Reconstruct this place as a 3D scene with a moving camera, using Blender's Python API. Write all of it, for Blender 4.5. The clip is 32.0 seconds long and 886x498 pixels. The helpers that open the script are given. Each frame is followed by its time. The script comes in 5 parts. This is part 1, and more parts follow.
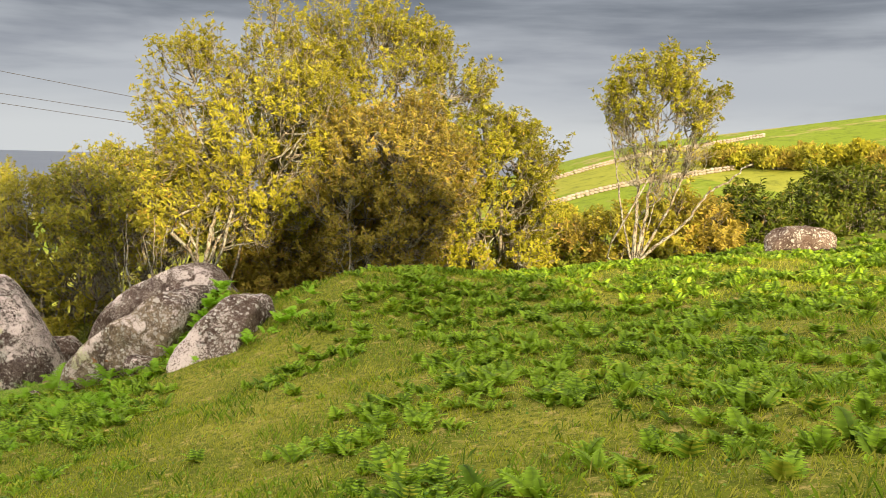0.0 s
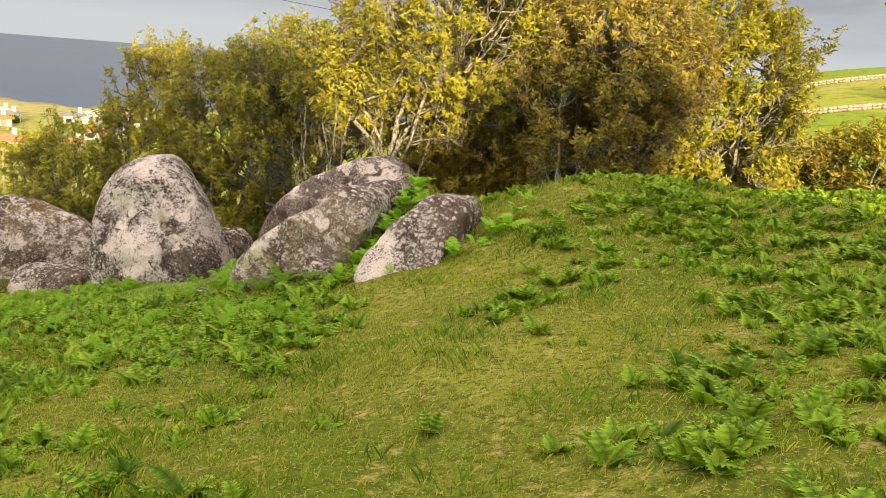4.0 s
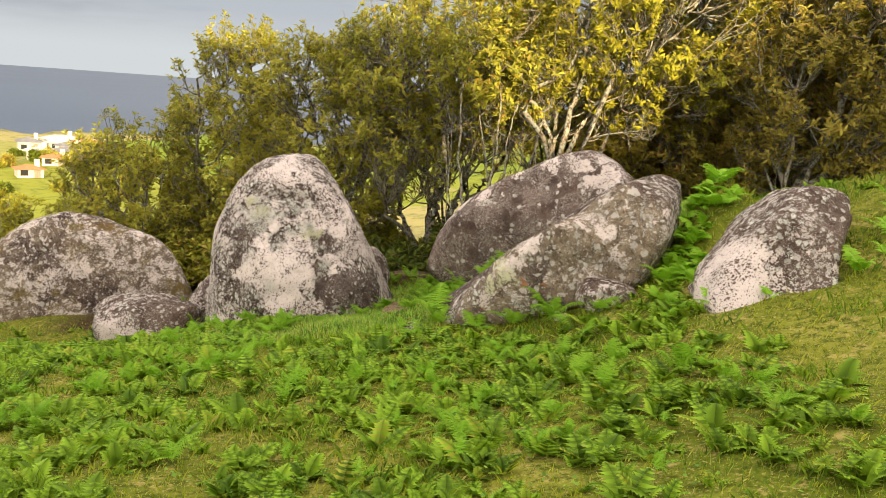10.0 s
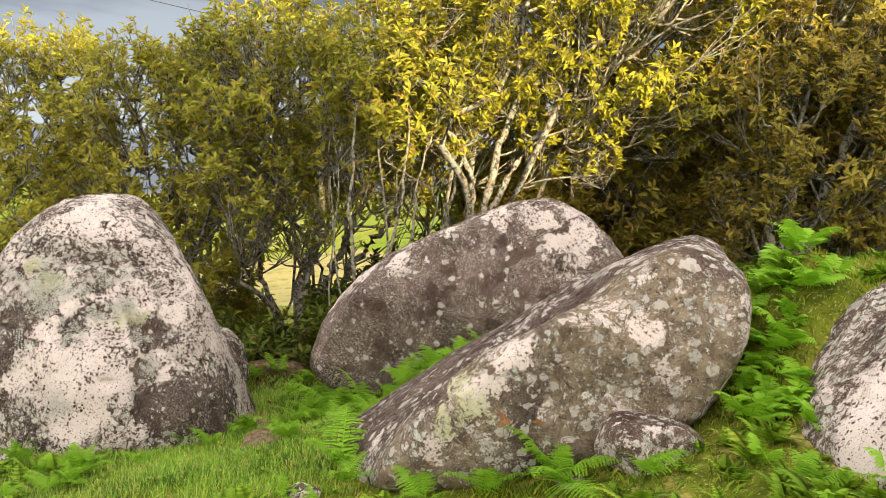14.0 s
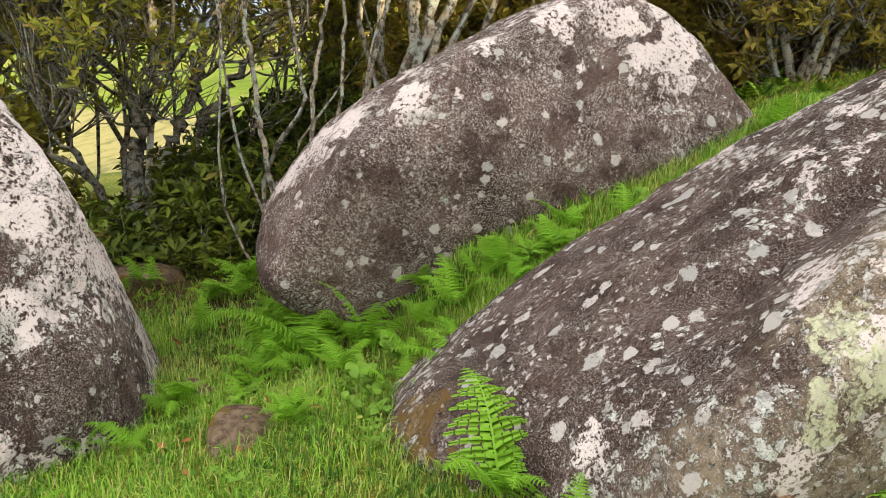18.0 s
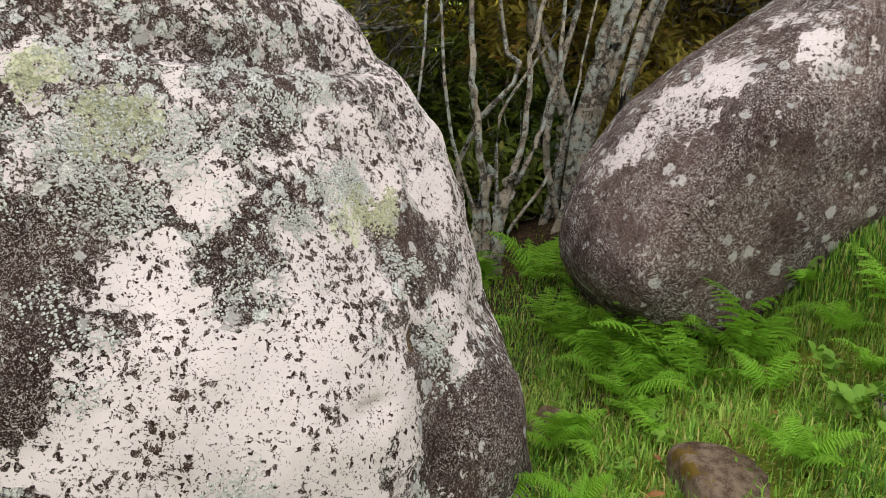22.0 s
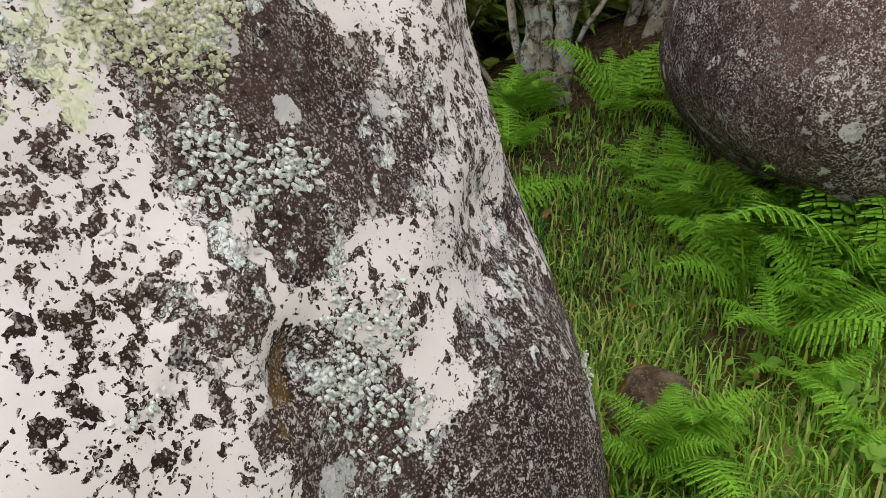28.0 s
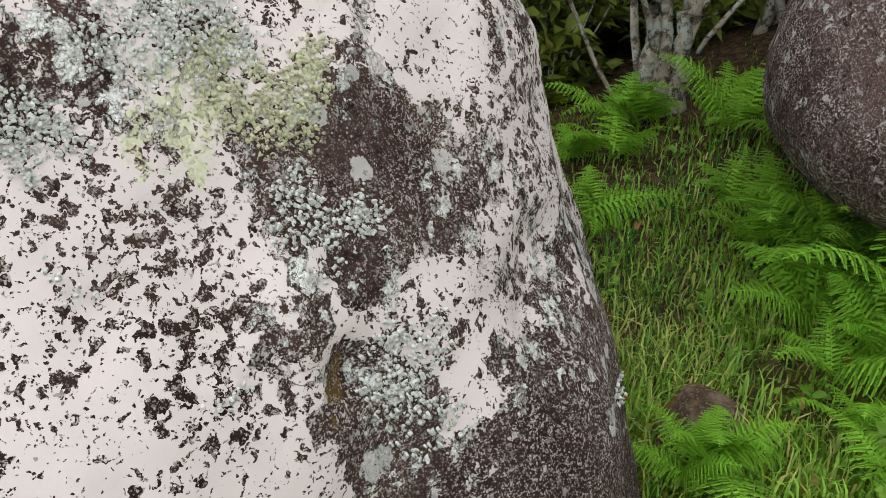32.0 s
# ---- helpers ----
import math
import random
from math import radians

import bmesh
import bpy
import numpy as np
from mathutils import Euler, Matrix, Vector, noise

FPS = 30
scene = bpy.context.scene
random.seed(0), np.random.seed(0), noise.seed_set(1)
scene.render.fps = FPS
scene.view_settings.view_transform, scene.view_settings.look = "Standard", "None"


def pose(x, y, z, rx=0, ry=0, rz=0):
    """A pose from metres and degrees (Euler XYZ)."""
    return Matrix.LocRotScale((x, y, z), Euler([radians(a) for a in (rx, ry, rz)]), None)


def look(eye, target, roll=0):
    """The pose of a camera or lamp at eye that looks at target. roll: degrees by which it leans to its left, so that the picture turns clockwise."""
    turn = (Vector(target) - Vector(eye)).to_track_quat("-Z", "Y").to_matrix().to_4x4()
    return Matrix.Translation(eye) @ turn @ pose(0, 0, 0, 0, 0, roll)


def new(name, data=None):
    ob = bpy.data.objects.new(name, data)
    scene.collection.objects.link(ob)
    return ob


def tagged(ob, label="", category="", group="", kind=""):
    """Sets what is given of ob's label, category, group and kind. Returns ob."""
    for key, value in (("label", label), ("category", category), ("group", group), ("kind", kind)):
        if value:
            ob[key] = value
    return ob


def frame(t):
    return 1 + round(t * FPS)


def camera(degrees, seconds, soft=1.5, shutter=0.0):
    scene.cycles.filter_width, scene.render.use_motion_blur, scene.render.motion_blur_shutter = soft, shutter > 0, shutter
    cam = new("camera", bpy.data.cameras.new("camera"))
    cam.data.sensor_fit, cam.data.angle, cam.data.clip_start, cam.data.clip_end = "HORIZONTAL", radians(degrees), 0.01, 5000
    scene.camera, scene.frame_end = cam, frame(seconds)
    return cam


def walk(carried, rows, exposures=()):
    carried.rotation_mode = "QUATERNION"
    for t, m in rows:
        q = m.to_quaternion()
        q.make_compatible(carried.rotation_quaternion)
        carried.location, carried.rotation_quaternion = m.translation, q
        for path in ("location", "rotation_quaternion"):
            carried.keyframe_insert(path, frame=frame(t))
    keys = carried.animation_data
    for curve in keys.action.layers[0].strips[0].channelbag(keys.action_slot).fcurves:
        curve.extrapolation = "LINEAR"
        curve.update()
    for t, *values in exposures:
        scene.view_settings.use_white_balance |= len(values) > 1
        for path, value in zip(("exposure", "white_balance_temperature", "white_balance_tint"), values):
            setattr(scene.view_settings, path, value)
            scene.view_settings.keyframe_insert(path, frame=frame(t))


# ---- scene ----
cam = camera(52.7, 32.0, soft=0.6)
PATH = [
    (0, (-0.003, -0.028, 1.575), (0.001, 1.962, 1.37), 1.6),
    (0.5, (-0.216, 0.274, 1.518), (-0.387, 2.247, 1.239), 1.8),
    (1, (-0.428, 0.568, 1.473), (-0.668, 2.527, 1.147), 2.5),
    (1.5, (-0.693, 0.759, 1.376), (-1.023, 2.7, 1.027), 2.4),
    (2, (-0.886, 1.051, 1.281), (-1.349, 2.963, 0.923), 2.1),
    (2.5, (-1.046, 1.39, 1.222), (-1.401, 3.328, 0.876), 2.3),
    (4.5, (-1.417, 2.901, 0.977), (-1.751, 4.826, 0.547), 5.3),
    (5, (-1.719, 3.15, 1.027), (-2.139, 5.054, 0.583), 5.5),
    (5.5, (-2.096, 3.313, 0.795), (-2.533, 5.219, 0.378), 5.6),
    (6, (-2.496, 3.481, 0.694), (-2.929, 5.389, 0.278), 5.8),
    (6.5, (-2.901, 3.619, 0.662), (-3.338, 5.527, 0.255), 5.7),
    (7, (-3.316, 3.709, 0.554), (-3.744, 5.619, 0.144), 5.5),
    (7.5, (-3.714, 3.86, 0.452), (-4.135, 5.772, 0.045), 5.2),
    (8, (-4.033, 4.061, 0.363), (-4.44, 5.977, -0.042), 4.9),
    (8.5, (-4.369, 4.245, 0.29), (-4.75, 6.166, -0.115), 4.7),
    (9, (-4.67, 4.513, 0.231), (-5.006, 6.446, -0.161), 4.4),
    (9.5, (-4.995, 4.742, 0.096), (-5.241, 6.694, -0.264), 4.2),
    (10, (-5.223, 5.038, 0.056), (-5.438, 6.996, -0.291), 4.1),
    (10.5, (-5.382, 5.39, 0.032), (-5.52, 7.353, -0.325), 4.1),
    (11, (-5.513, 5.758, -0.031), (-5.596, 7.723, -0.394), 4.2),
    (11.5, (-5.481, 6.257, -0.066), (-5.564, 8.222, -0.431), 4.1),
    (12, (-5.572, 6.729, -0.051), (-5.637, 8.694, -0.417), 4.1),
    (12.5, (-5.685, 7.215, -0.094), (-5.718, 9.185, -0.441), 4.5),
    (13, (-5.795, 7.714, -0.172), (-5.816, 9.686, -0.502), 4.9),
    (13.5, (-5.92, 8.202, -0.244), (-5.853, 10.191, -0.443), 5.8),
    (15.5, (-6.577, 10.305, -0.583), (-6.37, 12.275, -0.86), 5.3),
    (16, (-6.736, 10.672, -0.679), (-6.297, 12.585, -1.064), 4.8),
    (16.5, (-6.885, 11.02, -0.694), (-6.312, 12.881, -1.151), 4.2),
    (17, (-7.0, 11.374, -0.753), (-6.421, 13.232, -1.212), 4.3),
    (17.5, (-7.216, 11.637, -0.828), (-6.597, 13.48, -1.298), 4.5),
    (18, (-7.444, 11.951, -0.863), (-6.76, 13.77, -1.338), 4.4),
    (18.5, (-7.687, 12.274, -0.918), (-6.959, 14.078, -1.384), 4.5),
    (19, (-8.059, 12.495, -1.038), (-7.316, 14.297, -1.484), 4.6),
    (19.5, (-8.303, 12.728, -1.106), (-7.539, 14.52, -1.559), 4.9),
    (20, (-8.501, 12.976, -1.137), (-7.665, 14.736, -1.59), 5.7),
    (20.5, (-8.734, 13.134, -1.228), (-7.843, 14.864, -1.689), 5.9),
    (21, (-8.87, 13.327, -1.253), (-7.951, 15.04, -1.725), 5.8),
    (21.5, (-8.982, 13.563, -1.262), (-8.066, 15.283, -1.711), 5.6),
    (22, (-9.116, 13.737, -1.361), (-8.202, 15.46, -1.805), 5.7),
    (22.5, (-9.206, 13.814, -1.387), (-8.279, 15.527, -1.84), 6.0),
    (23, (-9.209, 13.815, -1.401), (-8.221, 15.484, -1.89), 7.6),
    (23.5, (-9.21, 13.838, -1.412), (-8.201, 15.493, -1.907), 8.4),
    (24, (-9.101, 13.934, -1.445), (-8.102, 15.592, -1.947), 8.8),
    (24.5, (-8.893, 14.103, -1.461), (-7.93, 15.778, -1.978), 8.6),
    (26.5, (-8.482, 14.872, -1.625), (-7.584, 16.57, -2.184), 6.1),
    (27, (-8.345, 14.999, -1.642), (-7.459, 16.693, -2.229), 5.6),
    (27.5, (-8.257, 15.082, -1.633), (-7.452, 16.76, -2.366), 4.0),
    (28, (-8.188, 15.145, -1.67), (-7.469, 16.803, -2.526), 2.4),
    (28.5, (-8.07, 15.113, -1.693), (-7.548, 16.785, -2.658), -1.0),
    (29, (-7.982, 15.042, -1.695), (-7.739, 16.712, -2.767), -5.7),
    (29.5, (-7.939, 15.022, -1.668), (-7.721, 16.697, -2.738), -6.3),
    (30, (-7.938, 15.02, -1.639), (-7.734, 16.696, -2.712), -6.4),
    (30.5, (-7.94, 15.008, -1.606), (-7.743, 16.684, -2.679), -6.0),
    (31, (-7.988, 14.971, -1.571), (-7.751, 16.654, -2.625), -3.8),
    (31.5, (-8.056, 14.933, -1.506), (-7.636, 16.642, -2.456), 2.9),
    (32, (-8.136, 14.952, -1.473), (-7.704, 16.666, -2.408), 3.5),
]
EXPOSURES = [(0.0, 0.95, 8050, 15), (8.0, 0.98, 7900, 14), (11.0, 1.05, 7850, 14), (13.0, 1.13, 7700, 13), (16.0, 1.2, 7100, 12), (17.5, 1.15, 6900, 11), (19.0, 1.33, 6650, 10), (20.5, 1.18, 6550, 10), (22.0, 0.97, 6500, 11), (24.0, 0.83, 6450, 10), (27.0, 0.87, 6400, 10), (29.5, 0.98, 6300, 9), (32.0, 0.87, 6250, 9)]
walk(cam, [(t, look(eye, target, roll)) for t, eye, target, roll in PATH], EXPOSURES)

# ---- light ----
SUN_AZ, SUN_EL = -160.0, 11.0        # degrees left of +y from which the sun shines, and its height
world = bpy.data.worlds.new("world")
scene.world = world
world.use_nodes = True


class Nodes:
    """A short way to write node trees."""

    def __init__(self, tree):
        self.tree = tree
        tree.nodes.clear()

    def add(self, kind, values=(), **props):
        node = self.tree.nodes.new(kind)
        for key, value in props.items():
            setattr_node(node, key, value)
        for key, value in dict(values).items():
            sock = node.inputs[key]
            if isinstance(value, bpy.types.NodeSocket):
                self.tree.links.new(value, sock)
            else:
                sock.default_value = value
        return node

    def noise(self, at, scale, detail=4.0, rough=0.55, warp=0.0, out="Fac"):
        n = self.add("ShaderNodeTexNoise", {"Vector": at, "Scale": scale, "Detail": detail, "Roughness": rough, "Distortion": warp})
        return n.outputs[out]

    def cells(self, at, scale, feature="F1", out="Distance", rand=1.0):
        n = self.add("ShaderNodeTexVoronoi", {"Vector": at, "Scale": scale, "Randomness": rand}, feature=feature)
        return n.outputs[out]

    def math(self, op, a, b=0.0, clamp=False):
        n = self.add("ShaderNodeMath", {0: a, 1: b}, operation=op)
        n.use_clamp = clamp
        return n.outputs[0]

    def step(self, value, low, high, to=(0.0, 1.0)):
        n = self.add("ShaderNodeMapRange", {0: value, 1: low, 2: high, 3: to[0], 4: to[1]}, interpolation_type="SMOOTHSTEP")
        return n.outputs[0]

    def mix(self, fac, a, b, how="MIX"):
        n = self.add("ShaderNodeMix", data_type="RGBA", blend_type=how)
        for k, v in ((0, fac), (6, a), (7, b)):
            if isinstance(v, bpy.types.NodeSocket):
                self.tree.links.new(v, n.inputs[k])
            elif k == 0:
                n.inputs[0].default_value = v
            else:
                n.inputs[k].default_value = (*v[:3], 1)
        return n.outputs[2]


def setattr_node(node, key, value):
    if key == "operation":
        node.operation = value
    elif key == "feature":
        node.feature = value
    elif key == "interpolation_type":
        node.interpolation_type = value
    elif key == "data_type":
        node.data_type = value
    elif key == "blend_type":
        node.blend_type = value
    elif key == "sky_type":
        node.sky_type = value
    elif key == "gradient_type":
        node.gradient_type = value


def make_world():
    g = Nodes(world.node_tree)
    at = g.add("ShaderNodeTexCoord").outputs["Generated"]
    sky = g.add("ShaderNodeTexSky", sky_type="NISHITA")
    sky.sun_disc = False
    sky.sun_elevation = radians(SUN_EL)
    sky.sun_rotation = radians(-SUN_AZ)
    xyz = g.add("ShaderNodeSeparateXYZ", {0: at}).outputs
    # cloud sheets seen edge on: stretched sideways, thin bands near the sea
    flat = g.add("ShaderNodeMapping", {"Vector": at, "Scale": (1.0, 1.0, 7.0)}).outputs[0]
    big = g.noise(flat, 1.7, 5, 0.5, 0.4)
    fine = g.noise(flat, 5.0, 6, 0.55, 0.2)
    shade = g.math("ADD", g.math("MULTIPLY", big, 0.75), g.math("MULTIPLY", fine, 0.25))
    height = xyz[2]
    cloud = g.mix(g.step(shade, 0.40, 0.60), (1.2, 1.54, 2.1), (2.2, 2.72, 3.4))
    low = g.mix(g.step(height, 0.02, 0.075), (2.9, 3.5, 4.15), cloud)
    band = g.mix(g.step(height, 0.10, 0.17), low, g.mix(g.step(shade, 0.42, 0.62), (0.76, 1.02, 1.42), (1.65, 2.1, 2.75)))
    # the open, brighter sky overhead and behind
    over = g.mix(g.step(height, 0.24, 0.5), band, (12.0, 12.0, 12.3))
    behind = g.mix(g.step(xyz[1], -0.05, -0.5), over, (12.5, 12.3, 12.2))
    cover = g.step(g.noise(at, 2.4, 5, 0.6), 0.34, 0.55)
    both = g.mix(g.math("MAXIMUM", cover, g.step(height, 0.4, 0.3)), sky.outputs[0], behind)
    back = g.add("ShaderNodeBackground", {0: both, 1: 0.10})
    out = g.add("ShaderNodeOutputWorld", {0: back.outputs[0]})


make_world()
sun = new("sun", bpy.data.lights.new("sun", "SUN"))
sun.data.energy, sun.data.angle, sun.data.color = 5.0, radians(0.6), (1.0, 0.84, 0.55)
_a, _e = radians(SUN_AZ), radians(SUN_EL)
sun.matrix_world = look((-math.sin(_a) * math.cos(_e) * 100, math.cos(_a) * math.cos(_e) * 100, math.sin(_e) * 100), (0, 0, 0))


# ---- materials ----
def material(name, build, rough=0.8, spec=0.3):
    m = bpy.data.materials.new(name)
    m.use_nodes = True
    g = Nodes(m.node_tree)
    shader = g.add("ShaderNodeBsdfPrincipled", {"Roughness": rough, "Specular IOR Level": spec})
    g.add("ShaderNodeOutputMaterial", {0: shader.outputs[0]})
    build(g, shader)
    return m


def link(g, value, shader, key):
    g.tree.links.new(value, shader.inputs[key])


def bump(g, shader, height, distance, strength=1.0):
    b = g.add("ShaderNodeBump", {"Height": height, "Distance": distance, "Strength": strength})
    link(g, b.outputs[0], shader, "Normal")


def place(g):
    return g.add("ShaderNodeTexCoord").outputs["Object"]


def rock_material(name, white=0.5, grey=0.5, dots=0.5, tan=0.0, dark=1.0, moss=0.0, patches=(), crisp=0.02, salt=0.4, face=None):
    """Weathered basalt with white crust, grey leafy lichen, pale dots and a few sulphur-green patches.
    patches: (kind, reach, places with radius) of the largest single growths and bare spots, in the rock's own metres."""

    def build(g, s, tan=tan):
        at = place(g)
        def warped(*steps):
            p = at
            for scale, much in steps:
                n = g.noise(at, scale, 3, 0.6, 0.0, "Color")
                n = g.add("ShaderNodeVectorMath", {0: n, 1: (0.5, 0.5, 0.5)}, operation="SUBTRACT").outputs[0]
                n = g.add("ShaderNodeVectorMath", {0: n, 1: (much, much, much)}, operation="MULTIPLY").outputs[0]
                p = g.add("ShaderNodeVectorMath", {0: p, 1: n}, operation="ADD").outputs[0]
            return p

        rag = warped((4.0, 0.30), (14.0, 0.12), (50.0, 0.035))
        tiny = warped((30.0, 0.05), (110.0, 0.02))
        grain = g.noise(at, 30, 6, 0.75, 0.4)
        mid = g.noise(at, 9.0, 6, 0.7, 0.4)
        speck = g.noise(at, 190, 3, 0.6)
        base = g.mix(g.step(g.noise(at, 3.0, 5), 0.35, 0.65), (0.030 * dark, 0.0165 * dark, 0.0135 * dark), (0.078 * dark, 0.049 * dark, 0.040 * dark))
        base = g.mix(g.step(g.noise(at, 120, 3, 0.75), 0.57, 0.68), base, (0.25, 0.205, 0.185))
        base = g.mix(g.math("MULTIPLY", g.step(g.cells(at, 190), 0.34, 0.22), g.step(g.noise(at, 7, 4, 0.7), 0.35, 0.6, (0.25, 0.9))), base, (0.27, 0.22, 0.20))
        base = g.mix(g.step(g.noise(at, 38, 4, 0.7), 0.46, 0.34), base, (0.022, 0.0125, 0.0105))
        if tan:
            brown = g.mix(g.step(mid, 0.4, 0.62), (0.14, 0.105, 0.07), (0.29, 0.23, 0.165))
            brown = g.mix(g.step(grain, 0.5, 0.36), brown, (0.05, 0.04, 0.03))
            if face is not None:
                tan = g.math("MULTIPLY", g.step(g.add("ShaderNodeSeparateXYZ", {0: rag}).outputs[1], face + 0.15, face - 0.15), tan)
            base = g.mix(g.math("MULTIPLY", g.step(g.noise(rag, 1.3, 5, 0.65, 0.4), 0.38, 0.52), tan), base, brown)
        # grey leafy lichen: lacy rosettes over the dark stone
        leafy = g.cells(tiny, 60, "SMOOTH_F1")
        frill = g.cells(at, 170)
        ruffle = g.math("MULTIPLY", g.math("SUBTRACT", g.noise(at, 120, 4, 0.7), 0.5), 0.9)

        def rosettes(scale, small, large):
            pick = g.add("ShaderNodeSeparateColor", {0: g.cells(tiny, scale, out="Color")}).outputs
            size = g.math("SUBTRACT", g.math("ADD", g.math("MULTIPLY", pick[0], large - small), small), g.step(pick[2], 0.30, 0.26, (0.0, 0.9)))
            return g.step(g.math("SUBTRACT", size, g.math("ADD", g.cells(tiny, scale), ruffle)), 0.0, 0.05), pick[1]

        lobes = g.math("ADD", g.math("MULTIPLY", g.noise(rag, 3.0, 5, 0.7), 0.60), g.math("MULTIPLY", g.noise(rag, 17.0, 5, 0.72), 0.62))
        w = g.math("ADD", g.math("MULTIPLY", g.noise(rag, 1.8, 4, 0.6), 0.45), g.math("MULTIPLY", g.noise(rag, 9.0, 6, 0.75), 0.75))
        w = g.math("SUBTRACT", w, 0.10)
        green, stains = None, []
        for kind, reach, spots in patches:
            field = None
            for x, y, z, radius in spots:
                d = g.add("ShaderNodeVectorMath", {0: rag, 1: (x, y, z)}, operation="DISTANCE").outputs["Value"]
                near = g.math("SUBTRACT", 1.6, g.math("DIVIDE", d, radius * 0.95))
                field = near if field is None else g.math("MAXIMUM", field, near)
            field = g.math("MINIMUM", g.math("MAXIMUM", field, 0.0), 1.0)
            if kind == "white":
                w = g.math("ADD", w, g.math("MULTIPLY", field, reach))
            elif kind in ("moss", "rust"):
                stains.append((g.math("MULTIPLY", g.step(field, 0.45, 0.6), g.step(g.noise(rag, 9, 5, 0.7), 0.40, 0.52)), (0.135, 0.082, 0.022) if kind == "moss" else (0.33, 0.13, 0.045), reach))
            elif kind == "bare":
                off = g.math("MULTIPLY", field, reach)
                w = g.math("SUBTRACT", w, off)
                lobes = g.math("SUBTRACT", lobes, g.math("MULTIPLY", off, 0.7))
            else:
                green = g.math("MULTIPLY", g.step(field, 0.3, 0.4), g.step(g.noise(rag, 12, 4, 0.7), 0.44, 0.50))
        edge = 0.70 - 0.17 * grey
        wide, tone = rosettes(21, 0.20, 0.66)
        fine, other = rosettes(52, 0.10, 0.60)
        gm = g.math("MULTIPLY", g.step(lobes, edge, edge + 0.03), g.math("MAXIMUM", wide, g.math("MULTIPLY", fine, g.step(lobes, edge + 0.05, edge + 0.10))))
        gcol = g.mix(g.math("MAXIMUM", tone, g.math("MULTIPLY", other, 0.6)), (0.56, 0.565, 0.525), (0.74, 0.745, 0.70))
        gcol = g.mix(g.math("MULTIPLY", g.step(g.cells(tiny, 78, "DISTANCE_TO_EDGE"), 0.09, 0.03), g.step(g.noise(at, 60, 3), 0.38, 0.55)), gcol, (0.17, 0.155, 0.135))
        gcol = g.mix(g.math("MULTIPLY", g.step(g.noise(rag, 2.2, 4), 0.5, 0.58), 0.5), gcol, (0.58, 0.54, 0.49))
        # white crust, smooth, with dark chinks and ragged edges
        much = g.step(g.noise(at, 4.5, 4, 0.65), 0.34, 0.66, (0.17, 0.42))
        chinks = g.math("MULTIPLY", g.step(g.math("SUBTRACT", g.cells(tiny, 36), much), 0.0, 0.02), g.step(g.math("SUBTRACT", g.cells(tiny, 88), g.math("MAXIMUM", g.math("MULTIPLY", much, 0.85), 0.20)), 0.0, 0.03))
        edge = 0.66 - 0.26 * white
        crust = g.step(w, edge, edge + crisp * 0.7)
        wm = g.math("MULTIPLY", crust, chinks)
        gm = g.math("MULTIPLY", gm, g.math("SUBTRACT", 1.0, crust))
        wcol = g.mix(g.step(g.noise(at, 4, 5), 0.35, 0.7), (0.63, 0.555, 0.53), (0.56, 0.495, 0.475))
        wcol = g.mix(g.math("MULTIPLY", g.step(speck, 0.5, 0.8), 0.2), wcol, (0.5, 0.45, 0.42))
        col = g.mix(gm, base, gcol)
        # small round pale growths
        dist = g.cells(tiny, 7)
        pick = g.add("ShaderNodeSeparateColor", {0: g.cells(tiny, 7, out="Color")}).outputs
        size = g.math("MULTIPLY", g.math("POWER", pick[0], 3.0), 0.5 * dots)
        dm = g.step(g.math("SUBTRACT", size, dist), 0.0, 0.04)
        flock = g.step(g.noise(rag, 2.6, 4, 0.65), 0.46, 0.58)
        d2 = g.math("MULTIPLY", g.step(g.math("ADD", g.cells(tiny, 27), ruffle), 0.13 + 0.2 * dots, 0.10 + 0.17 * dots), g.math("MULTIPLY", flock, 0.85))
        d3 = g.math("MULTIPLY", g.step(g.cells(at, 110), 0.18 + 0.12 * dots, 0.10 + 0.10 * dots), g.step(g.noise(at, 6, 4, 0.7), 0.44, 0.6, (0.05, 0.6)))
        pick2 = g.add("ShaderNodeSeparateColor", {0: g.cells(tiny, 15, out="Color")}).outputs
        size2 = g.math("MULTIPLY", g.math("POWER", pick2[0], 3.5), 0.8 * dots)
        ring = g.math("SUBTRACT", size2, g.cells(tiny, 15))
        dm = g.math("MAXIMUM", dm, g.math("MULTIPLY", g.step(ring, 0.0, 0.03), g.step(g.noise(tiny, 60, 3, 0.7), 0.36, 0.44)))
        dm = g.math("MULTIPLY", g.math("MAXIMUM", g.math("MULTIPLY", dm, 0.85), g.math("MAXIMUM", d2, d3)), g.math("SUBTRACT", 1.0, crust))
        col = g.mix(dm, col, g.mix(pick[1], (0.54, 0.50, 0.47), (0.36, 0.36, 0.34)))
        grains = g.math("MULTIPLY", g.step(g.cells(tiny, 125), 0.42, 0.28), g.step(g.noise(at, 5, 6, 0.75), 0.40, 0.55, (0.08, 1.0)))
        col = g.mix(g.math("MULTIPLY", grains, salt), col, (0.58, 0.52, 0.48))
        col = g.mix(wm, col, wcol)
        if green is not None:
            col = g.mix(g.math("MULTIPLY", green, g.step(leafy, 0.75, 0.35)), col, g.mix(frill, (0.58, 0.58, 0.38), (0.42, 0.43, 0.30)))
        for where, tint, much in stains:
            col = g.mix(g.math("MULTIPLY", where, much), col, tint)
        if moss:
            col = g.mix(g.math("MULTIPLY", g.step(g.noise(rag, 2.3, 6, 0.7), 0.57, 0.61), moss), col, (0.12, 0.085, 0.018))
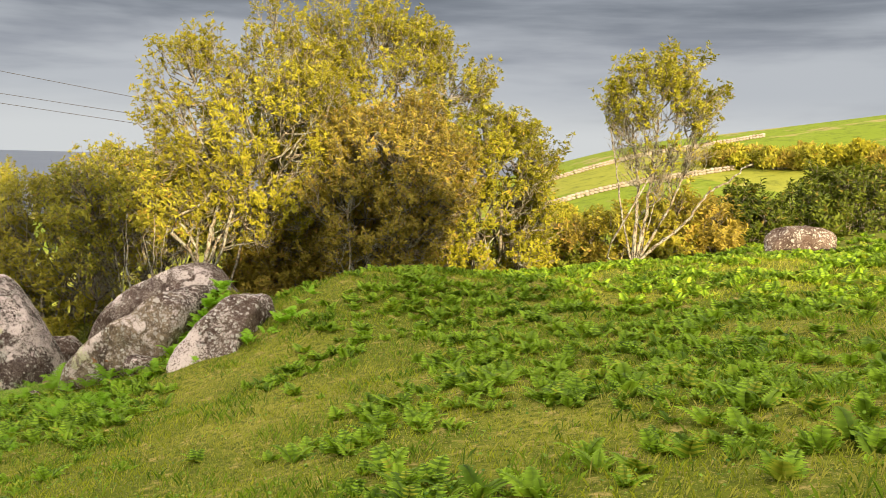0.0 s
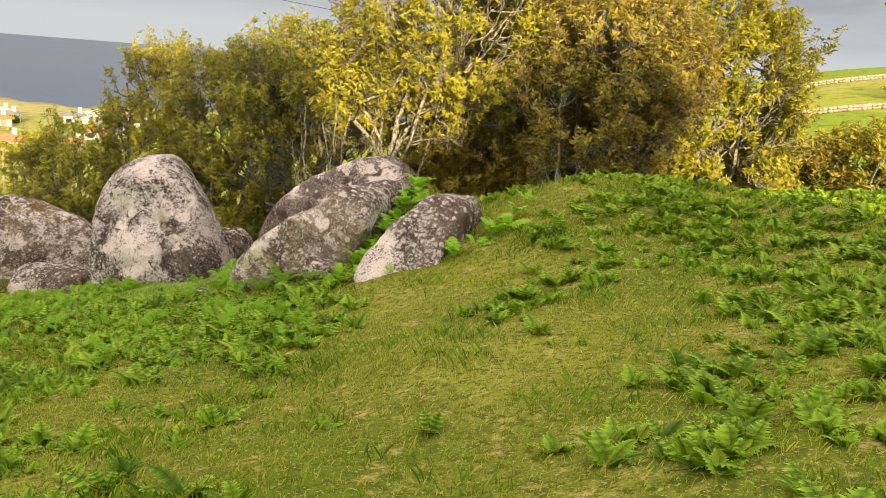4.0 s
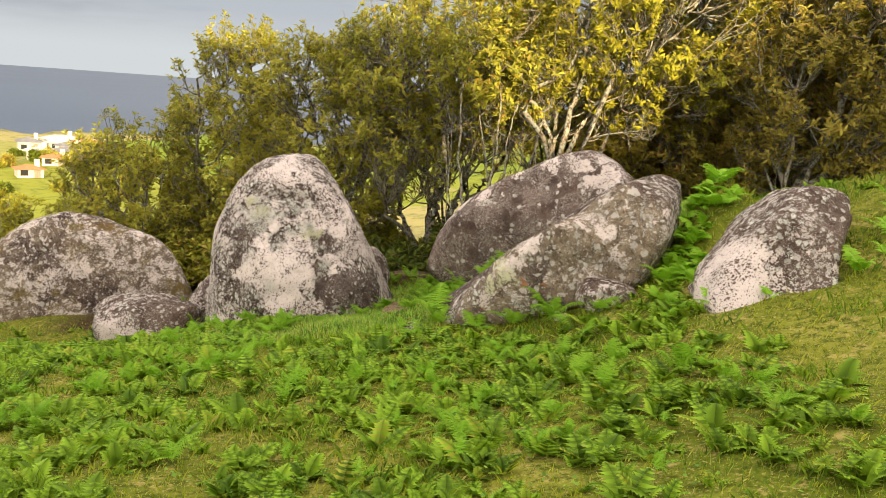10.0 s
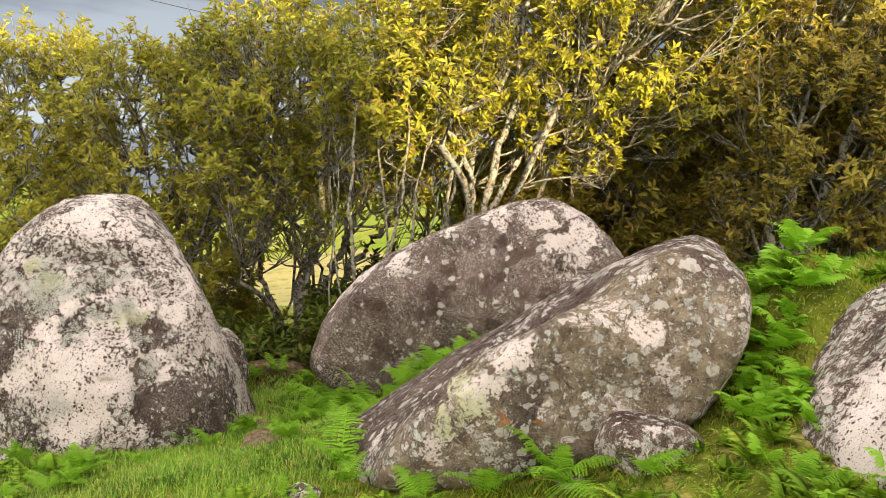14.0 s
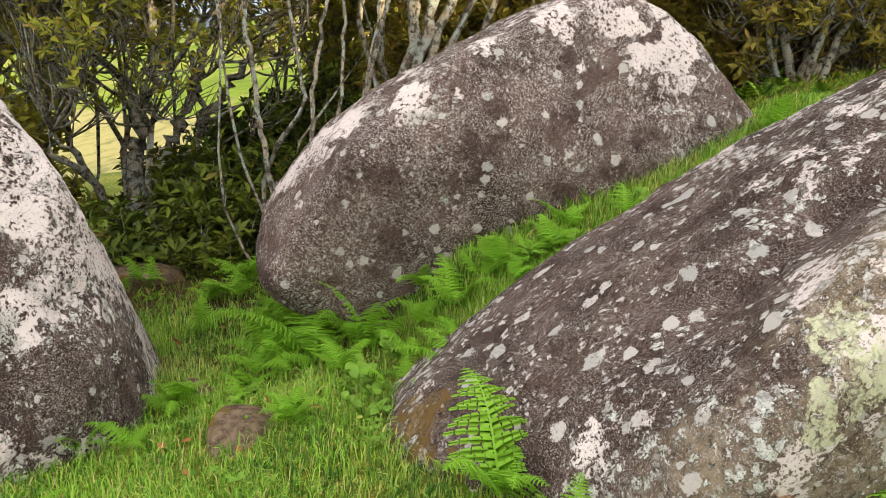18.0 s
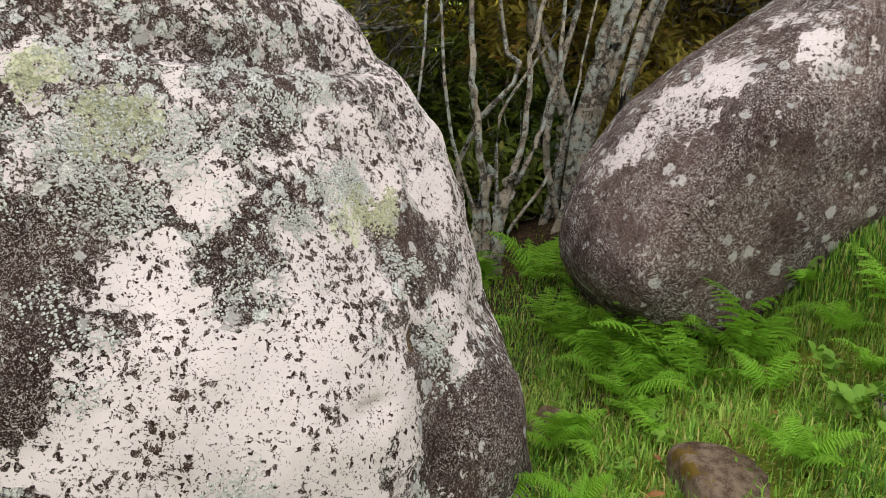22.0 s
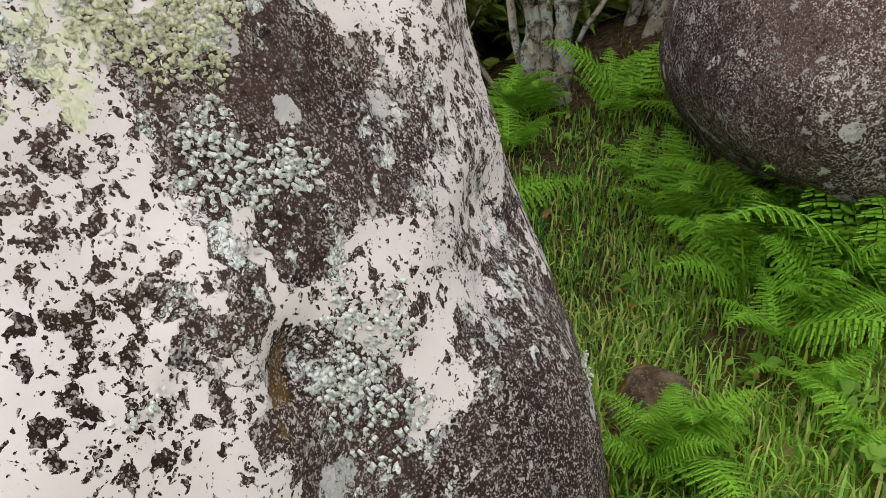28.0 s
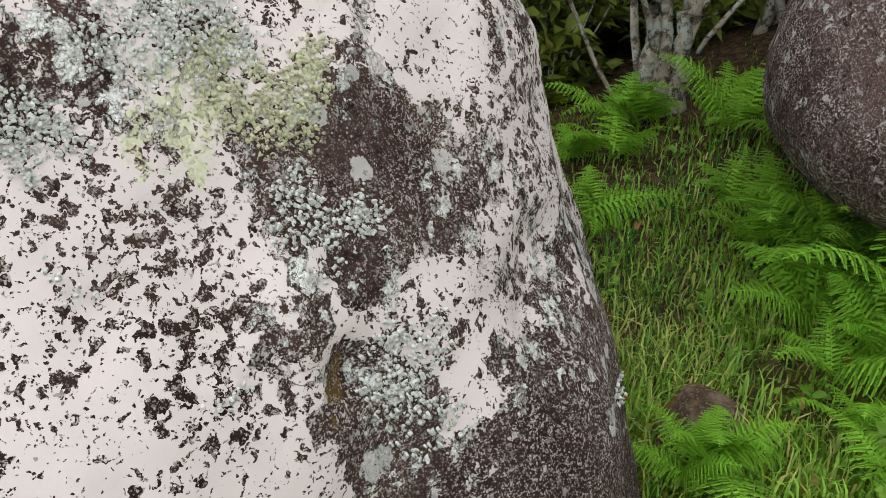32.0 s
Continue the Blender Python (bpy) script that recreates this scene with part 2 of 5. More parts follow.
        link(g, col, s, "Base Color")
        high = g.math("ADD", g.math("MULTIPLY", wm, 0.25), g.math("MULTIPLY", g.math("MULTIPLY", gm, g.math("SUBTRACT", 1.0, wm)), g.math("SUBTRACT", 1.7, g.math("ADD", leafy, g.math("MULTIPLY", frill, 0.5)))))
        rough = g.math("ADD", g.math("MULTIPLY", grain, 0.8), g.math("MULTIPLY", speck, 0.15))
        high = g.math("ADD", high, g.math("MULTIPLY", rough, g.math("SUBTRACT", 1.0, g.math("MULTIPLY", wm, 0.88))))
        bump(g, s, high, 0.010, 1.0)

    return material(name, build, 0.95, 0.05)


def make_leaf(name, young, old, dry, share_dry=0.12, light=0.35, straw=0.0, own=0.45):
    """Leaves: colour differs from leaf to leaf; some light comes through."""

    def build(g, s):
        rnd = g.add("ShaderNodeNewGeometry").outputs["Random Per Island"]
        at = place(g)
        col = g.mix(g.step(rnd, 0.15, 0.95), old, young)
        col = g.mix(g.step(g.noise(at, 1.1, 3), 0.38, 0.62), col, g.mix(0.5, col, young))
        brown = g.step(g.math("FRACT", g.math("MULTIPLY", rnd, 7.31)), 1.0 - share_dry, 1.0 - share_dry + 0.02)
        col = g.mix(brown, col, dry)
        mine = g.add("ShaderNodeObjectInfo").outputs["Random"]
        col = g.mix(g.math("MULTIPLY", g.step(mine, 0.2, 1.0), own), col, g.mix(0.25, young, dry))
        if straw:
            pale = g.math("MULTIPLY", g.step(g.noise(at, 0.8, 5, 0.65), 0.47, 0.60), g.step(rnd, 0.1, 0.6))
            col = g.mix(g.math("MULTIPLY", pale, straw), col, dry)
        link(g, col, s, "Base Color")
        thin = g.add("ShaderNodeBsdfTranslucent", {0: col})
        both = g.add("ShaderNodeMixShader", {0: light, 1: s.outputs[0], 2: thin.outputs[0]})
        out = [n for n in g.tree.nodes if n.type == "OUTPUT_MATERIAL"][0]
        g.tree.links.new(both.outputs[0], out.inputs[0])

    return material(name, build, 0.55, 0.22)


def ground_build(g, s):
    at = place(g)
    xyz = g.add("ShaderNodeSeparateXYZ", {0: at}).outputs
    far = g.step(g.add("ShaderNodeVectorMath", {0: at}, operation="LENGTH").outputs[1], 30, 70)
    a = g.mix(g.step(g.noise(at, 0.45, 5, 0.6), 0.38, 0.66), (0.105, 0.145, 0.012), (0.225, 0.235, 0.034))
    a = g.mix(g.step(g.noise(at, 4.0, 6, 0.7), 0.53, 0.66), a, (0.36, 0.29, 0.10))
    a = g.mix(g.step(g.noise(at, 14, 5, 0.75), 0.45, 0.60), a, (0.070, 0.095, 0.010))
    a = g.mix(g.step(g.noise(at, 45, 3, 0.7), 0.56, 0.66), a, (0.34, 0.29, 0.10))
    # leaf litter and bare soil under the wood, darkened to stand for the trees' shade
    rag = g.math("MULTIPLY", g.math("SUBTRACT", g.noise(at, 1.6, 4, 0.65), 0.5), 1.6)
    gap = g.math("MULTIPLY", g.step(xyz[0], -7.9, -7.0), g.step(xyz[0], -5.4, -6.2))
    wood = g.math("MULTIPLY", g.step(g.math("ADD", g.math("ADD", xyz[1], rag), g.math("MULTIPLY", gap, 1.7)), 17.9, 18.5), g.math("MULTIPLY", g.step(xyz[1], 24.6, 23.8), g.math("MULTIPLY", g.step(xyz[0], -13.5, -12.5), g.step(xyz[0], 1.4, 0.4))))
    shaded_litter = g.mix(g.step(g.noise(at, 30, 5, 0.7), 0.40, 0.62), (0.030, 0.021, 0.013), (0.105, 0.066, 0.034))
    a = g.mix(wood, a, shaded_litter)
    # pasture and scrub further off
    field = g.add("ShaderNodeSeparateColor", {0: g.cells(at, 0.016, out="Color")}).outputs
    b = g.mix(g.step(field[0], 0.3, 0.7), (0.165, 0.24, 0.022), (0.25, 0.275, 0.04))
    b = g.mix(g.step(field[1], 0.80, 0.86), b, (0.34, 0.30, 0.12))
    b = g.mix(g.step(g.noise(at, 0.06, 6, 0.65), 0.56, 0.66), b, (0.31, 0.27, 0.105))
    b = g.mix(g.math("MULTIPLY", g.step(g.noise(at, 0.35, 6, 0.75), 0.47, 0.66), 0.6), b, (0.06, 0.09, 0.012))
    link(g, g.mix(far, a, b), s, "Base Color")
    bump(g, s, g.noise(at, 9, 6, 0.7), 0.06, 0.8)


M_GROUND = material("meadow", ground_build, 0.95, 0.1)
M_GRASS = make_leaf("grass_blades", (0.375, 0.415, 0.036), (0.18, 0.24, 0.017), (0.46, 0.41, 0.12), 0.06, 0.35, 0.45, 0.0)
M_LUSH = make_leaf("lush_blades", (0.34, 0.58, 0.072), (0.036, 0.135, 0.018), (0.56, 0.50, 0.18), 0.13, 0.35, 0.3, 0.0)
M_FERN = make_leaf("bracken_green", (0.29, 0.50, 0.036), (0.055, 0.145, 0.012), (0.40, 0.44, 0.05), 0.07, 0.3)
M_FERN_DEEP = make_leaf("bracken_deep_green", (0.23, 0.48, 0.034), (0.030, 0.11, 0.012), (0.38, 0.48, 0.045), 0.05, 0.35, 0.0, 0.25)
M_TUFT = make_leaf("tussock_blades", (0.21, 0.34, 0.026), (0.05, 0.12, 0.010), (0.40, 0.38, 0.09), 0.08, 0.3, 0.0, 0.0)
M_WEED = make_leaf("weed_leaves", (0.19, 0.35, 0.035), (0.05, 0.15, 0.016), (0.32, 0.34, 0.06), 0.08, 0.25)
M_LEAF_GOLD = make_leaf("shrub_leaves_golden", (0.40, 0.40, 0.036), (0.16, 0.165, 0.015), (0.42, 0.30, 0.055), 0.06, 0.3)
M_LEAF_OLIVE = make_leaf("shrub_leaves_olive", (0.49, 0.48, 0.065), (0.17, 0.19, 0.03), (0.49, 0.33, 0.08), 0.08, 0.4)
M_LEAF_DULL = make_leaf("shrub_leaves_dull", (0.47, 0.41, 0.075), (0.19, 0.165, 0.034), (0.47, 0.30, 0.085), 0.12, 0.4)
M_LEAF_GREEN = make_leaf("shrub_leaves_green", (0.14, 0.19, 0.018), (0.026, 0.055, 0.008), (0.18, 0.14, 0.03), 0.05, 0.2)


def bark_build(g, s):
    at = place(g)
    col = g.mix(g.step(g.noise(at, 5, 5, 0.65), 0.38, 0.58), (0.20, 0.165, 0.12), (0.35, 0.305, 0.235))
    col = g.mix(g.step(g.noise(at, 8, 5, 0.7), 0.48, 0.53), col, (0.30, 0.32, 0.275))
    col = g.mix(g.step(g.noise(at, 17, 5, 0.75), 0.48, 0.58), col, (0.07, 0.058, 0.045))
    link(g, col, s, "Base Color")
    bump(g, s, g.noise(at, 30, 5, 0.7), 0.012, 0.8)


M_BARK = material("lichened_bark", bark_build, 0.9, 0.15)


def sea_build(g, s):
    at = place(g)
    link(g, g.mix(g.step(g.noise(at, 0.004, 5), 0.35, 0.65), (0.030, 0.056, 0.100), (0.043, 0.073, 0.123)), s, "Base Color")
    bump(g, s, g.noise(at, 0.12, 6, 0.65), 0.6, 0.5)


def lichen_build(tints):
    def build(g, s):
        rnd = g.add("ShaderNodeNewGeometry").outputs["Random Per Island"]
        col = g.mix(rnd, tints[0], tints[1])
        col = g.mix(g.step(g.noise(place(g), 260, 3, 0.7), 0.5, 0.7), col, tints[2])
        link(g, col, s, "Base Color")
        bump(g, s, g.noise(place(g), 400, 3), 0.002, 0.8)
    return build


M_LICHEN = material("leafy_lichen", lichen_build([(0.72, 0.73, 0.68), (0.56, 0.57, 0.52), (0.30, 0.29, 0.25)]), 0.95, 0.05)
M_SULPHUR = material("sulphur_lichen", lichen_build([(0.62, 0.62, 0.40), (0.46, 0.46, 0.32), (0.30, 0.30, 0.21)]), 0.95, 0.05)


M_SEA = material("sea_water", sea_build, 0.35, 0.35)


def plain(name, rgb, rough=0.8, other=None, scale=8.0):
    other = other or tuple(0.8 * v for v in rgb)

    def build(g, s):
        at = place(g)
        link(g, g.mix(g.step(g.noise(at, scale, 5, 0.65), 0.35, 0.7), rgb, other), s, "Base Color")
        bump(g, s, g.noise(at, scale * 6, 4), 0.004, 0.5)

    return material(name, build, rough, 0.2)


M_LIME = plain("limewash", (0.56, 0.54, 0.50), 0.85, (0.42, 0.40, 0.37), 0.7)
M_ROOF = plain("roof_clay", (0.52, 0.20, 0.09), 0.85, (0.40, 0.16, 0.08), 1.5)
M_SLATE = plain("roof_grey", (0.16, 0.16, 0.17), 0.8, (0.22, 0.22, 0.22), 1.0)
M_GLASS = plain("dark_pane", (0.03, 0.035, 0.04), 0.15)
M_WOOD = plain("grey_wood", (0.30, 0.26, 0.21), 0.9, (0.20, 0.17, 0.14), 6)
M_CABLE = plain("cable", (0.05, 0.05, 0.055), 0.6)
M_STONE = plain("field_stone", (0.26, 0.22, 0.18), 0.95, (0.36, 0.33, 0.29), 1.2)


def earth_build(g, s):
    at = place(g)
    col = g.mix(g.step(g.noise(at, 14, 6, 0.7), 0.36, 0.64), (0.10, 0.066, 0.044), (0.29, 0.21, 0.145))
    col = g.mix(g.step(g.cells(at, 120), 0.30, 0.20), col, (0.28, 0.22, 0.17))
    col = g.mix(g.step(g.noise(at, 9, 5, 0.7), 0.54, 0.62), col, (0.19, 0.125, 0.025))
    link(g, col, s, "Base Color")
    bump(g, s, g.noise(at, 60, 6, 0.75), 0.02, 1.0)


M_SOIL_STONE = material("brown_stone", earth_build, 0.95, 0.05)


# ---- shared builders ----
def tanh(v):
    return np.tanh(v)


def smooth(v, low, high):
    u = np.clip((v - low) / (high - low), 0, 1)
    return u * u * (3 - 2 * u)


def height(x, y):
    """The lie of the land: a slope down to the left, a low knoll with the boulders, then the coast plain and a hill."""
    x, y = np.asarray(x, float), np.asarray(y, float)
    near = (-0.058 + 0.147 * x - 0.085 * y + 0.367 * tanh((x + 3) / 3) - 0.08 * tanh((x + 8) / 4) - 0.132 * tanh((y - 15) / 4)
            - 0.03 * tanh((x + 3) / 3) * tanh((y - 13) / 4) + 0.21 * tanh((x + 8) / 4) * tanh((y - 13) / 4)
            + 0.813 * np.exp(-((x + 1.7) ** 2 + (y - 14.5) ** 2) / 6) + 0.6 * np.exp(-((x + 2) ** 2 + (y - 19) ** 2) / 10)
            + 0.339 * np.exp(-((x + 11) ** 2 + (y - 19) ** 2) / 8) - 0.62 * np.exp(-((x + 11.5) ** 2 + (y - 17.6) ** 2) / 5) + 0.3 * np.exp(-((x - 3) ** 2 + (y - 14.5) ** 2) / 8)
            + 0.62 * np.exp(-((x + 3.5) / 0.42) ** 2 - ((y - 14.2) / 0.5) ** 2))
    near = near + 0.05 * np.sin(1.7 * x + 0.6 * y) * np.cos(1.3 * y - 0.5 * x) + 0.03 * np.sin(3.1 * x) * np.sin(2.7 * y)
    # the turf ledge banked up between the two sloping boulders
    bank = smooth(y, 15.05, 15.5) * (1 - smooth(y, 16.35, 16.9)) * smooth(x, -6.15, -5.62) * (1 - smooth(x, -3.7, -2.9))
    near = near + bank * np.maximum(-1.47 + 0.46 * (x + 4.4) - near, 0)
    # unseen bank behind the viewpoint, raised to block the low sun
    near = near + smooth(-y, 5, 12.5) * (1 - smooth(x, 15, 24)) * smooth(x, -7, -1) * (5.5 - 0.9 * smooth(x, 2.6, 4.6) - near)
    r = np.hypot(x, y) + 1e-6
    az = np.degrees(np.arctan2(-x, y))
    front = np.where(az > 120, 1 - smooth(az, 120, 175), 1.0)
    left = smooth(az, -14, 14) * front
    low = -4 - 15.0 * smooth(r, 24, 95) - 0.5 * smooth(r, 95, 260)
    coast = 305 + 10 * np.sin(az * 0.35) + 5 * np.sin(az * 0.9 + 1)
    low = low - 30 * smooth(r, coast, coast + 25)
    top = np.clip(5.2 + 12.1 * (-az - 9) / 17, -10, 30)
    hill = -1.0 - 6.5 * smooth(r, 26, 75) + (top + 7.5) * smooth(r, 85, 300) - 60 * smooth(r, 330, 800)
    far = left * low + (1 - left) * hill
    k = smooth(r, 22, 46)
    return near * (1 - k) + far * k


def ground_z(x, y):
    return float(height(x, y))


def mesh_from(name, verts, faces):
    """A mesh from arrays: verts (n, 3) and faces (m, 3 or 4)."""
    verts, faces = np.asarray(verts, np.float32), np.asarray(faces, np.int32)
    me = bpy.data.meshes.new(name)
    me.vertices.add(len(verts))
    me.vertices.foreach_set("co", verts.ravel())
    k = faces.shape[1]
    me.loops.add(faces.size)
    me.loops.foreach_set("vertex_index", faces.ravel())
    me.polygons.add(len(faces))
    me.polygons.foreach_set("loop_start", np.arange(0, faces.size, k, dtype=np.int32))
    me.update(calc_edges=True)
    return me


def shade(me, on=True):
    me.polygons.foreach_set("use_smooth", np.full(len(me.polygons), on))
    return me


def part(name, data, mat, parent=None, label=""):
    """One mesh object under a thing or a part; data is a bmesh or a mesh."""
    if isinstance(data, bmesh.types.BMesh):
        me = bpy.data.meshes.new(name)
        data.to_mesh(me)
        data.free()
        data = me
    if mat and not data.materials:
        data.materials.append(mat)
    ob = new(name, data)
    ob.parent = parent
    return tagged(ob, label)


def box(bm, x0, y0, z0, x1, y1, z1):
    m = Matrix.LocRotScale(((x0 + x1) / 2, (y0 + y1) / 2, (z0 + z1) / 2), None, (x1 - x0, y1 - y0, z1 - z0))
    bmesh.ops.create_cube(bm, size=1, matrix=m)
    return bm


def tube(points, radii, sides=6):
    """A tapered tube along points, as arrays of verts and quads."""
    p, r = np.asarray(points, float), np.asarray(radii, float)
    t = np.gradient(p, axis=0)
    t /= np.linalg.norm(t, axis=1, keepdims=True) + 1e-9
    ref = np.where(np.abs(t[:, 2:3]) > 0.9, [[1.0, 0, 0]], [[0, 0, 1.0]])
    u = np.cross(t, ref)
    u /= np.linalg.norm(u, axis=1, keepdims=True) + 1e-9
    v = np.cross(t, u)
    a = np.linspace(0, 2 * np.pi, sides, endpoint=False)
    ring = p[:, None] + r[:, None, None] * (np.cos(a)[None, :, None] * u[:, None] + np.sin(a)[None, :, None] * v[:, None])
    n = len(p)
    i, j = np.meshgrid(np.arange(n - 1), np.arange(sides), indexing="ij")
    k = (j + 1) % sides
    quads = np.stack([i * sides + j, i * sides + k, (i + 1) * sides + k, (i + 1) * sides + j], -1).reshape(-1, 4)
    return ring.reshape(-1, 3), quads


def join(pieces):
    verts, faces, base = [], [], 0
    for v, f in pieces:
        verts.append(v)
        faces.append(np.asarray(f) + base)
        base += len(v)
    return np.concatenate(verts), np.concatenate(faces)


_grad = np.random.RandomState(5).normal(size=(256, 3))
_grad /= np.linalg.norm(_grad, axis=1, keepdims=True)
_perm = np.random.RandomState(6).permutation(256)


def lump(p, scale, octaves=4, gain=0.5, seed=0):
    """Gradient noise, summed over octaves, for arrays of points."""
    total, amp = np.zeros(len(p)), 1.0
    for o in range(octaves):
        q = p * scale * 2.0**o + 17.3 * (seed + 1) + 5.1 * o
        i = np.floor(q).astype(int)
        f = q - i
        w = f * f * f * (f * (f * 6 - 15) + 10)
        acc = np.zeros(len(p))
        for dx in (0, 1):
            for dy in (0, 1):
                for dz in (0, 1):
                    h = _perm[(_perm[(_perm[(i[:, 0] + dx) & 255] + i[:, 1] + dy) & 255] + i[:, 2] + dz) & 255]
                    d = ((f - (dx, dy, dz)) * _grad[h]).sum(1)
                    k = (w[:, 0] if dx else 1 - w[:, 0]) * (w[:, 1] if dy else 1 - w[:, 1]) * (w[:, 2] if dz else 1 - w[:, 2])
                    acc += k * d
        total += amp * acc
        amp *= gain
    return total


# ---- ground, sea ----
def make_ground():
    rings = np.concatenate([[0.0], np.arange(0.15, 30, 0.22), 30 * (3500 / 30) ** np.linspace(0, 1, 90)])
    seg = 420
    a = np.linspace(0, 2 * np.pi, seg, endpoint=False)
    x = -4 + rings[:, None] * np.cos(a)
    y = 10 + rings[:, None] * np.sin(a)
    z = height(x, y)
    verts = np.stack([x, y, z], -1).reshape(-1, 3)
    i, j = np.meshgrid(np.arange(len(rings) - 1), np.arange(seg), indexing="ij")
    k = (j + 1) % seg
    quads = np.stack([i * seg + j, (i + 1) * seg + j, (i + 1) * seg + k, i * seg + k], -1).reshape(-1, 4)
    me = shade(mesh_from("ground", verts, quads))
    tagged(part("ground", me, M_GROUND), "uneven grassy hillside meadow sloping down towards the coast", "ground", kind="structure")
    a = np.linspace(0, 2 * np.pi, 128, endpoint=False)
    r = np.array([150.0, 600, 1500, 3000, 4850])
    v = np.stack([r[:, None] * np.cos(a), r[:, None] * np.sin(a), np.full((5, 128), -24.0)], -1).reshape(-1, 3)
    i, j = np.meshgrid(np.arange(4), np.arange(128), indexing="ij")
    k = (j + 1) % 128
    q = np.stack([i * 128 + j, (i + 1) * 128 + j, (i + 1) * 128 + k, i * 128 + k], -1).reshape(-1, 4)
    tagged(part("water", mesh_from("water", v, q), M_SEA), "calm blue-grey sea reaching to the horizon", "sea", kind="structure")


make_ground()


# ---- boulders ----
def sphere_dirs(level):
    bm = bmesh.new()
    bmesh.ops.create_icosphere(bm, subdivisions=level, radius=1)
    v = np.array([q.co[:] for q in bm.verts])
    f = np.array([[q.index for q in face.verts] for face in bm.faces])
    bm.free()
    return v / np.linalg.norm(v, axis=1, keepdims=True), f


def boulder(name, centre, facets, mat, label, level=5, power=18, grow=1.04, rough=0.05, seed=0, dents=(), group="", fine=0.011):
    """A rounded boulder: worn flats (heading, rise, distance from the centre), rubbed edges, lumps and hollows.
    dents: (place from the centre, width, depth); a depth below 0 is a swelling."""
    d, f = sphere_dirs(level)
    total = np.zeros(len(d))
    for az, el, far in facets:
        n = np.array([math.cos(radians(el)) * math.cos(radians(az)), math.cos(radians(el)) * math.sin(radians(az)), math.sin(radians(el))])
        total += np.clip(d @ n / far, 0, None) ** power
    r = grow * total ** (-1 / power)
    p = d * r[:, None]
    p = p + d * (rough * lump(p, 1.1, 3, 0.5, seed) + rough * 0.45 * lump(p, 4.0, 3, 0.5, seed + 3))[:, None]
    for spot, width, depth in dents:
        gap = np.linalg.norm((p - np.array(spot)) / np.array(width), axis=1)
        p = p - d * (depth * np.exp(-gap**2))[:, None]
    if fine:
        p = p + d * (fine * lump(p, 14.0, 3, 0.6, seed + 7))[:, None]
    ob = part(name, shade(mesh_from(name, p, f)), mat)
    ob.location = centre
    return tagged(ob, label, "boulder", group)


M_EGG = rock_material("lichen_egg", 0.62, 0.98, 0.55, 0.0, 0.72, 0.05, [
    ("white", 0.20, [(-0.45, -0.92, -0.16, 0.19), (-0.26, -0.95, -0.15, 0.18), (-0.09, -0.96, -0.2, 0.19), (0.08, -0.92, -0.18, 0.13), (0.2, -0.93, -0.2, 0.12),
                     (-0.02, -0.90, -0.05, 0.12), (-0.04, -0.80, 0.15, 0.09), (0.11, -0.80, 0.12, 0.10), (-0.3, -0.80, 0.34, 0.09), (-0.5, -0.84, 0.14, 0.10),
                     (-0.42, -0.9, 0.02, 0.08), (0.46, -0.72, -0.04, 0.08), (0.5, -0.76, -0.15, 0.06), (0.45, -0.5, 0.28, 0.07), (0.23, -0.56, 0.44, 0.07),
                     (-0.3, -0.45, 0.9, 0.09), (0.0, -0.3, 0.95, 0.09), (-0.6, -0.35, 0.85, 0.09), (0.2, -0.35, 0.82, 0.09), (-0.68, -0.95, -0.26, 0.12), (-0.15, -0.98, -0.40, 0.22), (0.29, -0.80, -0.01, 0.05), (0.76, -0.48, -0.17, 0.04)]),
    ("bare", 0.26, [(0.62, -0.81, -0.41, 0.20), (0.85, -0.5, -0.5, 0.22), (0.40, -0.85, -0.4, 0.1), (0.95, -0.3, -0.3, 0.12)]),
    ("white", 0.02, [(-0.2, -0.4, 0.75, 0.5), (0.3, -0.3, 0.6, 0.3)]),
    ("bare", 0.12, [(-0.66, -0.82, -0.02, 0.15), (-0.74, -0.78, 0.12, 0.15), (-0.56, -0.78, 0.14, 0.08), (-0.72, -0.88, -0.2, 0.09)]),
    ("bare", 0.13, [(0.41, -0.67, 0.07, 0.06), (0.36, -0.70, 0.13, 0.07), (0.43, -0.60, 0.18, 0.06), (0.30, -0.73, 0.09, 0.05)]),
    ("bare", 0.2, [(0.29, -0.81, -0.13, 0.045)]),
    ("moss", 0.6, [(0.285, -0.82, -0.12, 0.035)]),
    ("bare", 0.04, [(-0.55, -0.65, 0.4, 0.22), (-0.2, -0.62, 0.5, 0.22), (-0.7, -0.75, 0.1, 0.15)]),
    ("bare", 0.10, [(0.35, -0.82, -0.16, 0.05), (0.33, -0.76, 0.05, 0.06), (0.33, -0.66, 0.17, 0.09), (-0.26, -0.84, 0.21, 0.07), (-0.75, -0.9, -0.12, 0.1), (-0.12, -0.88, 0.02, 0.03)]),
    ("green", 1.0, [(0.16, -0.70, 0.27, 0.09), (-0.55, -0.70, 0.52, 0.10), (-0.7, -0.62, 0.6, 0.08)])], salt=0.6)
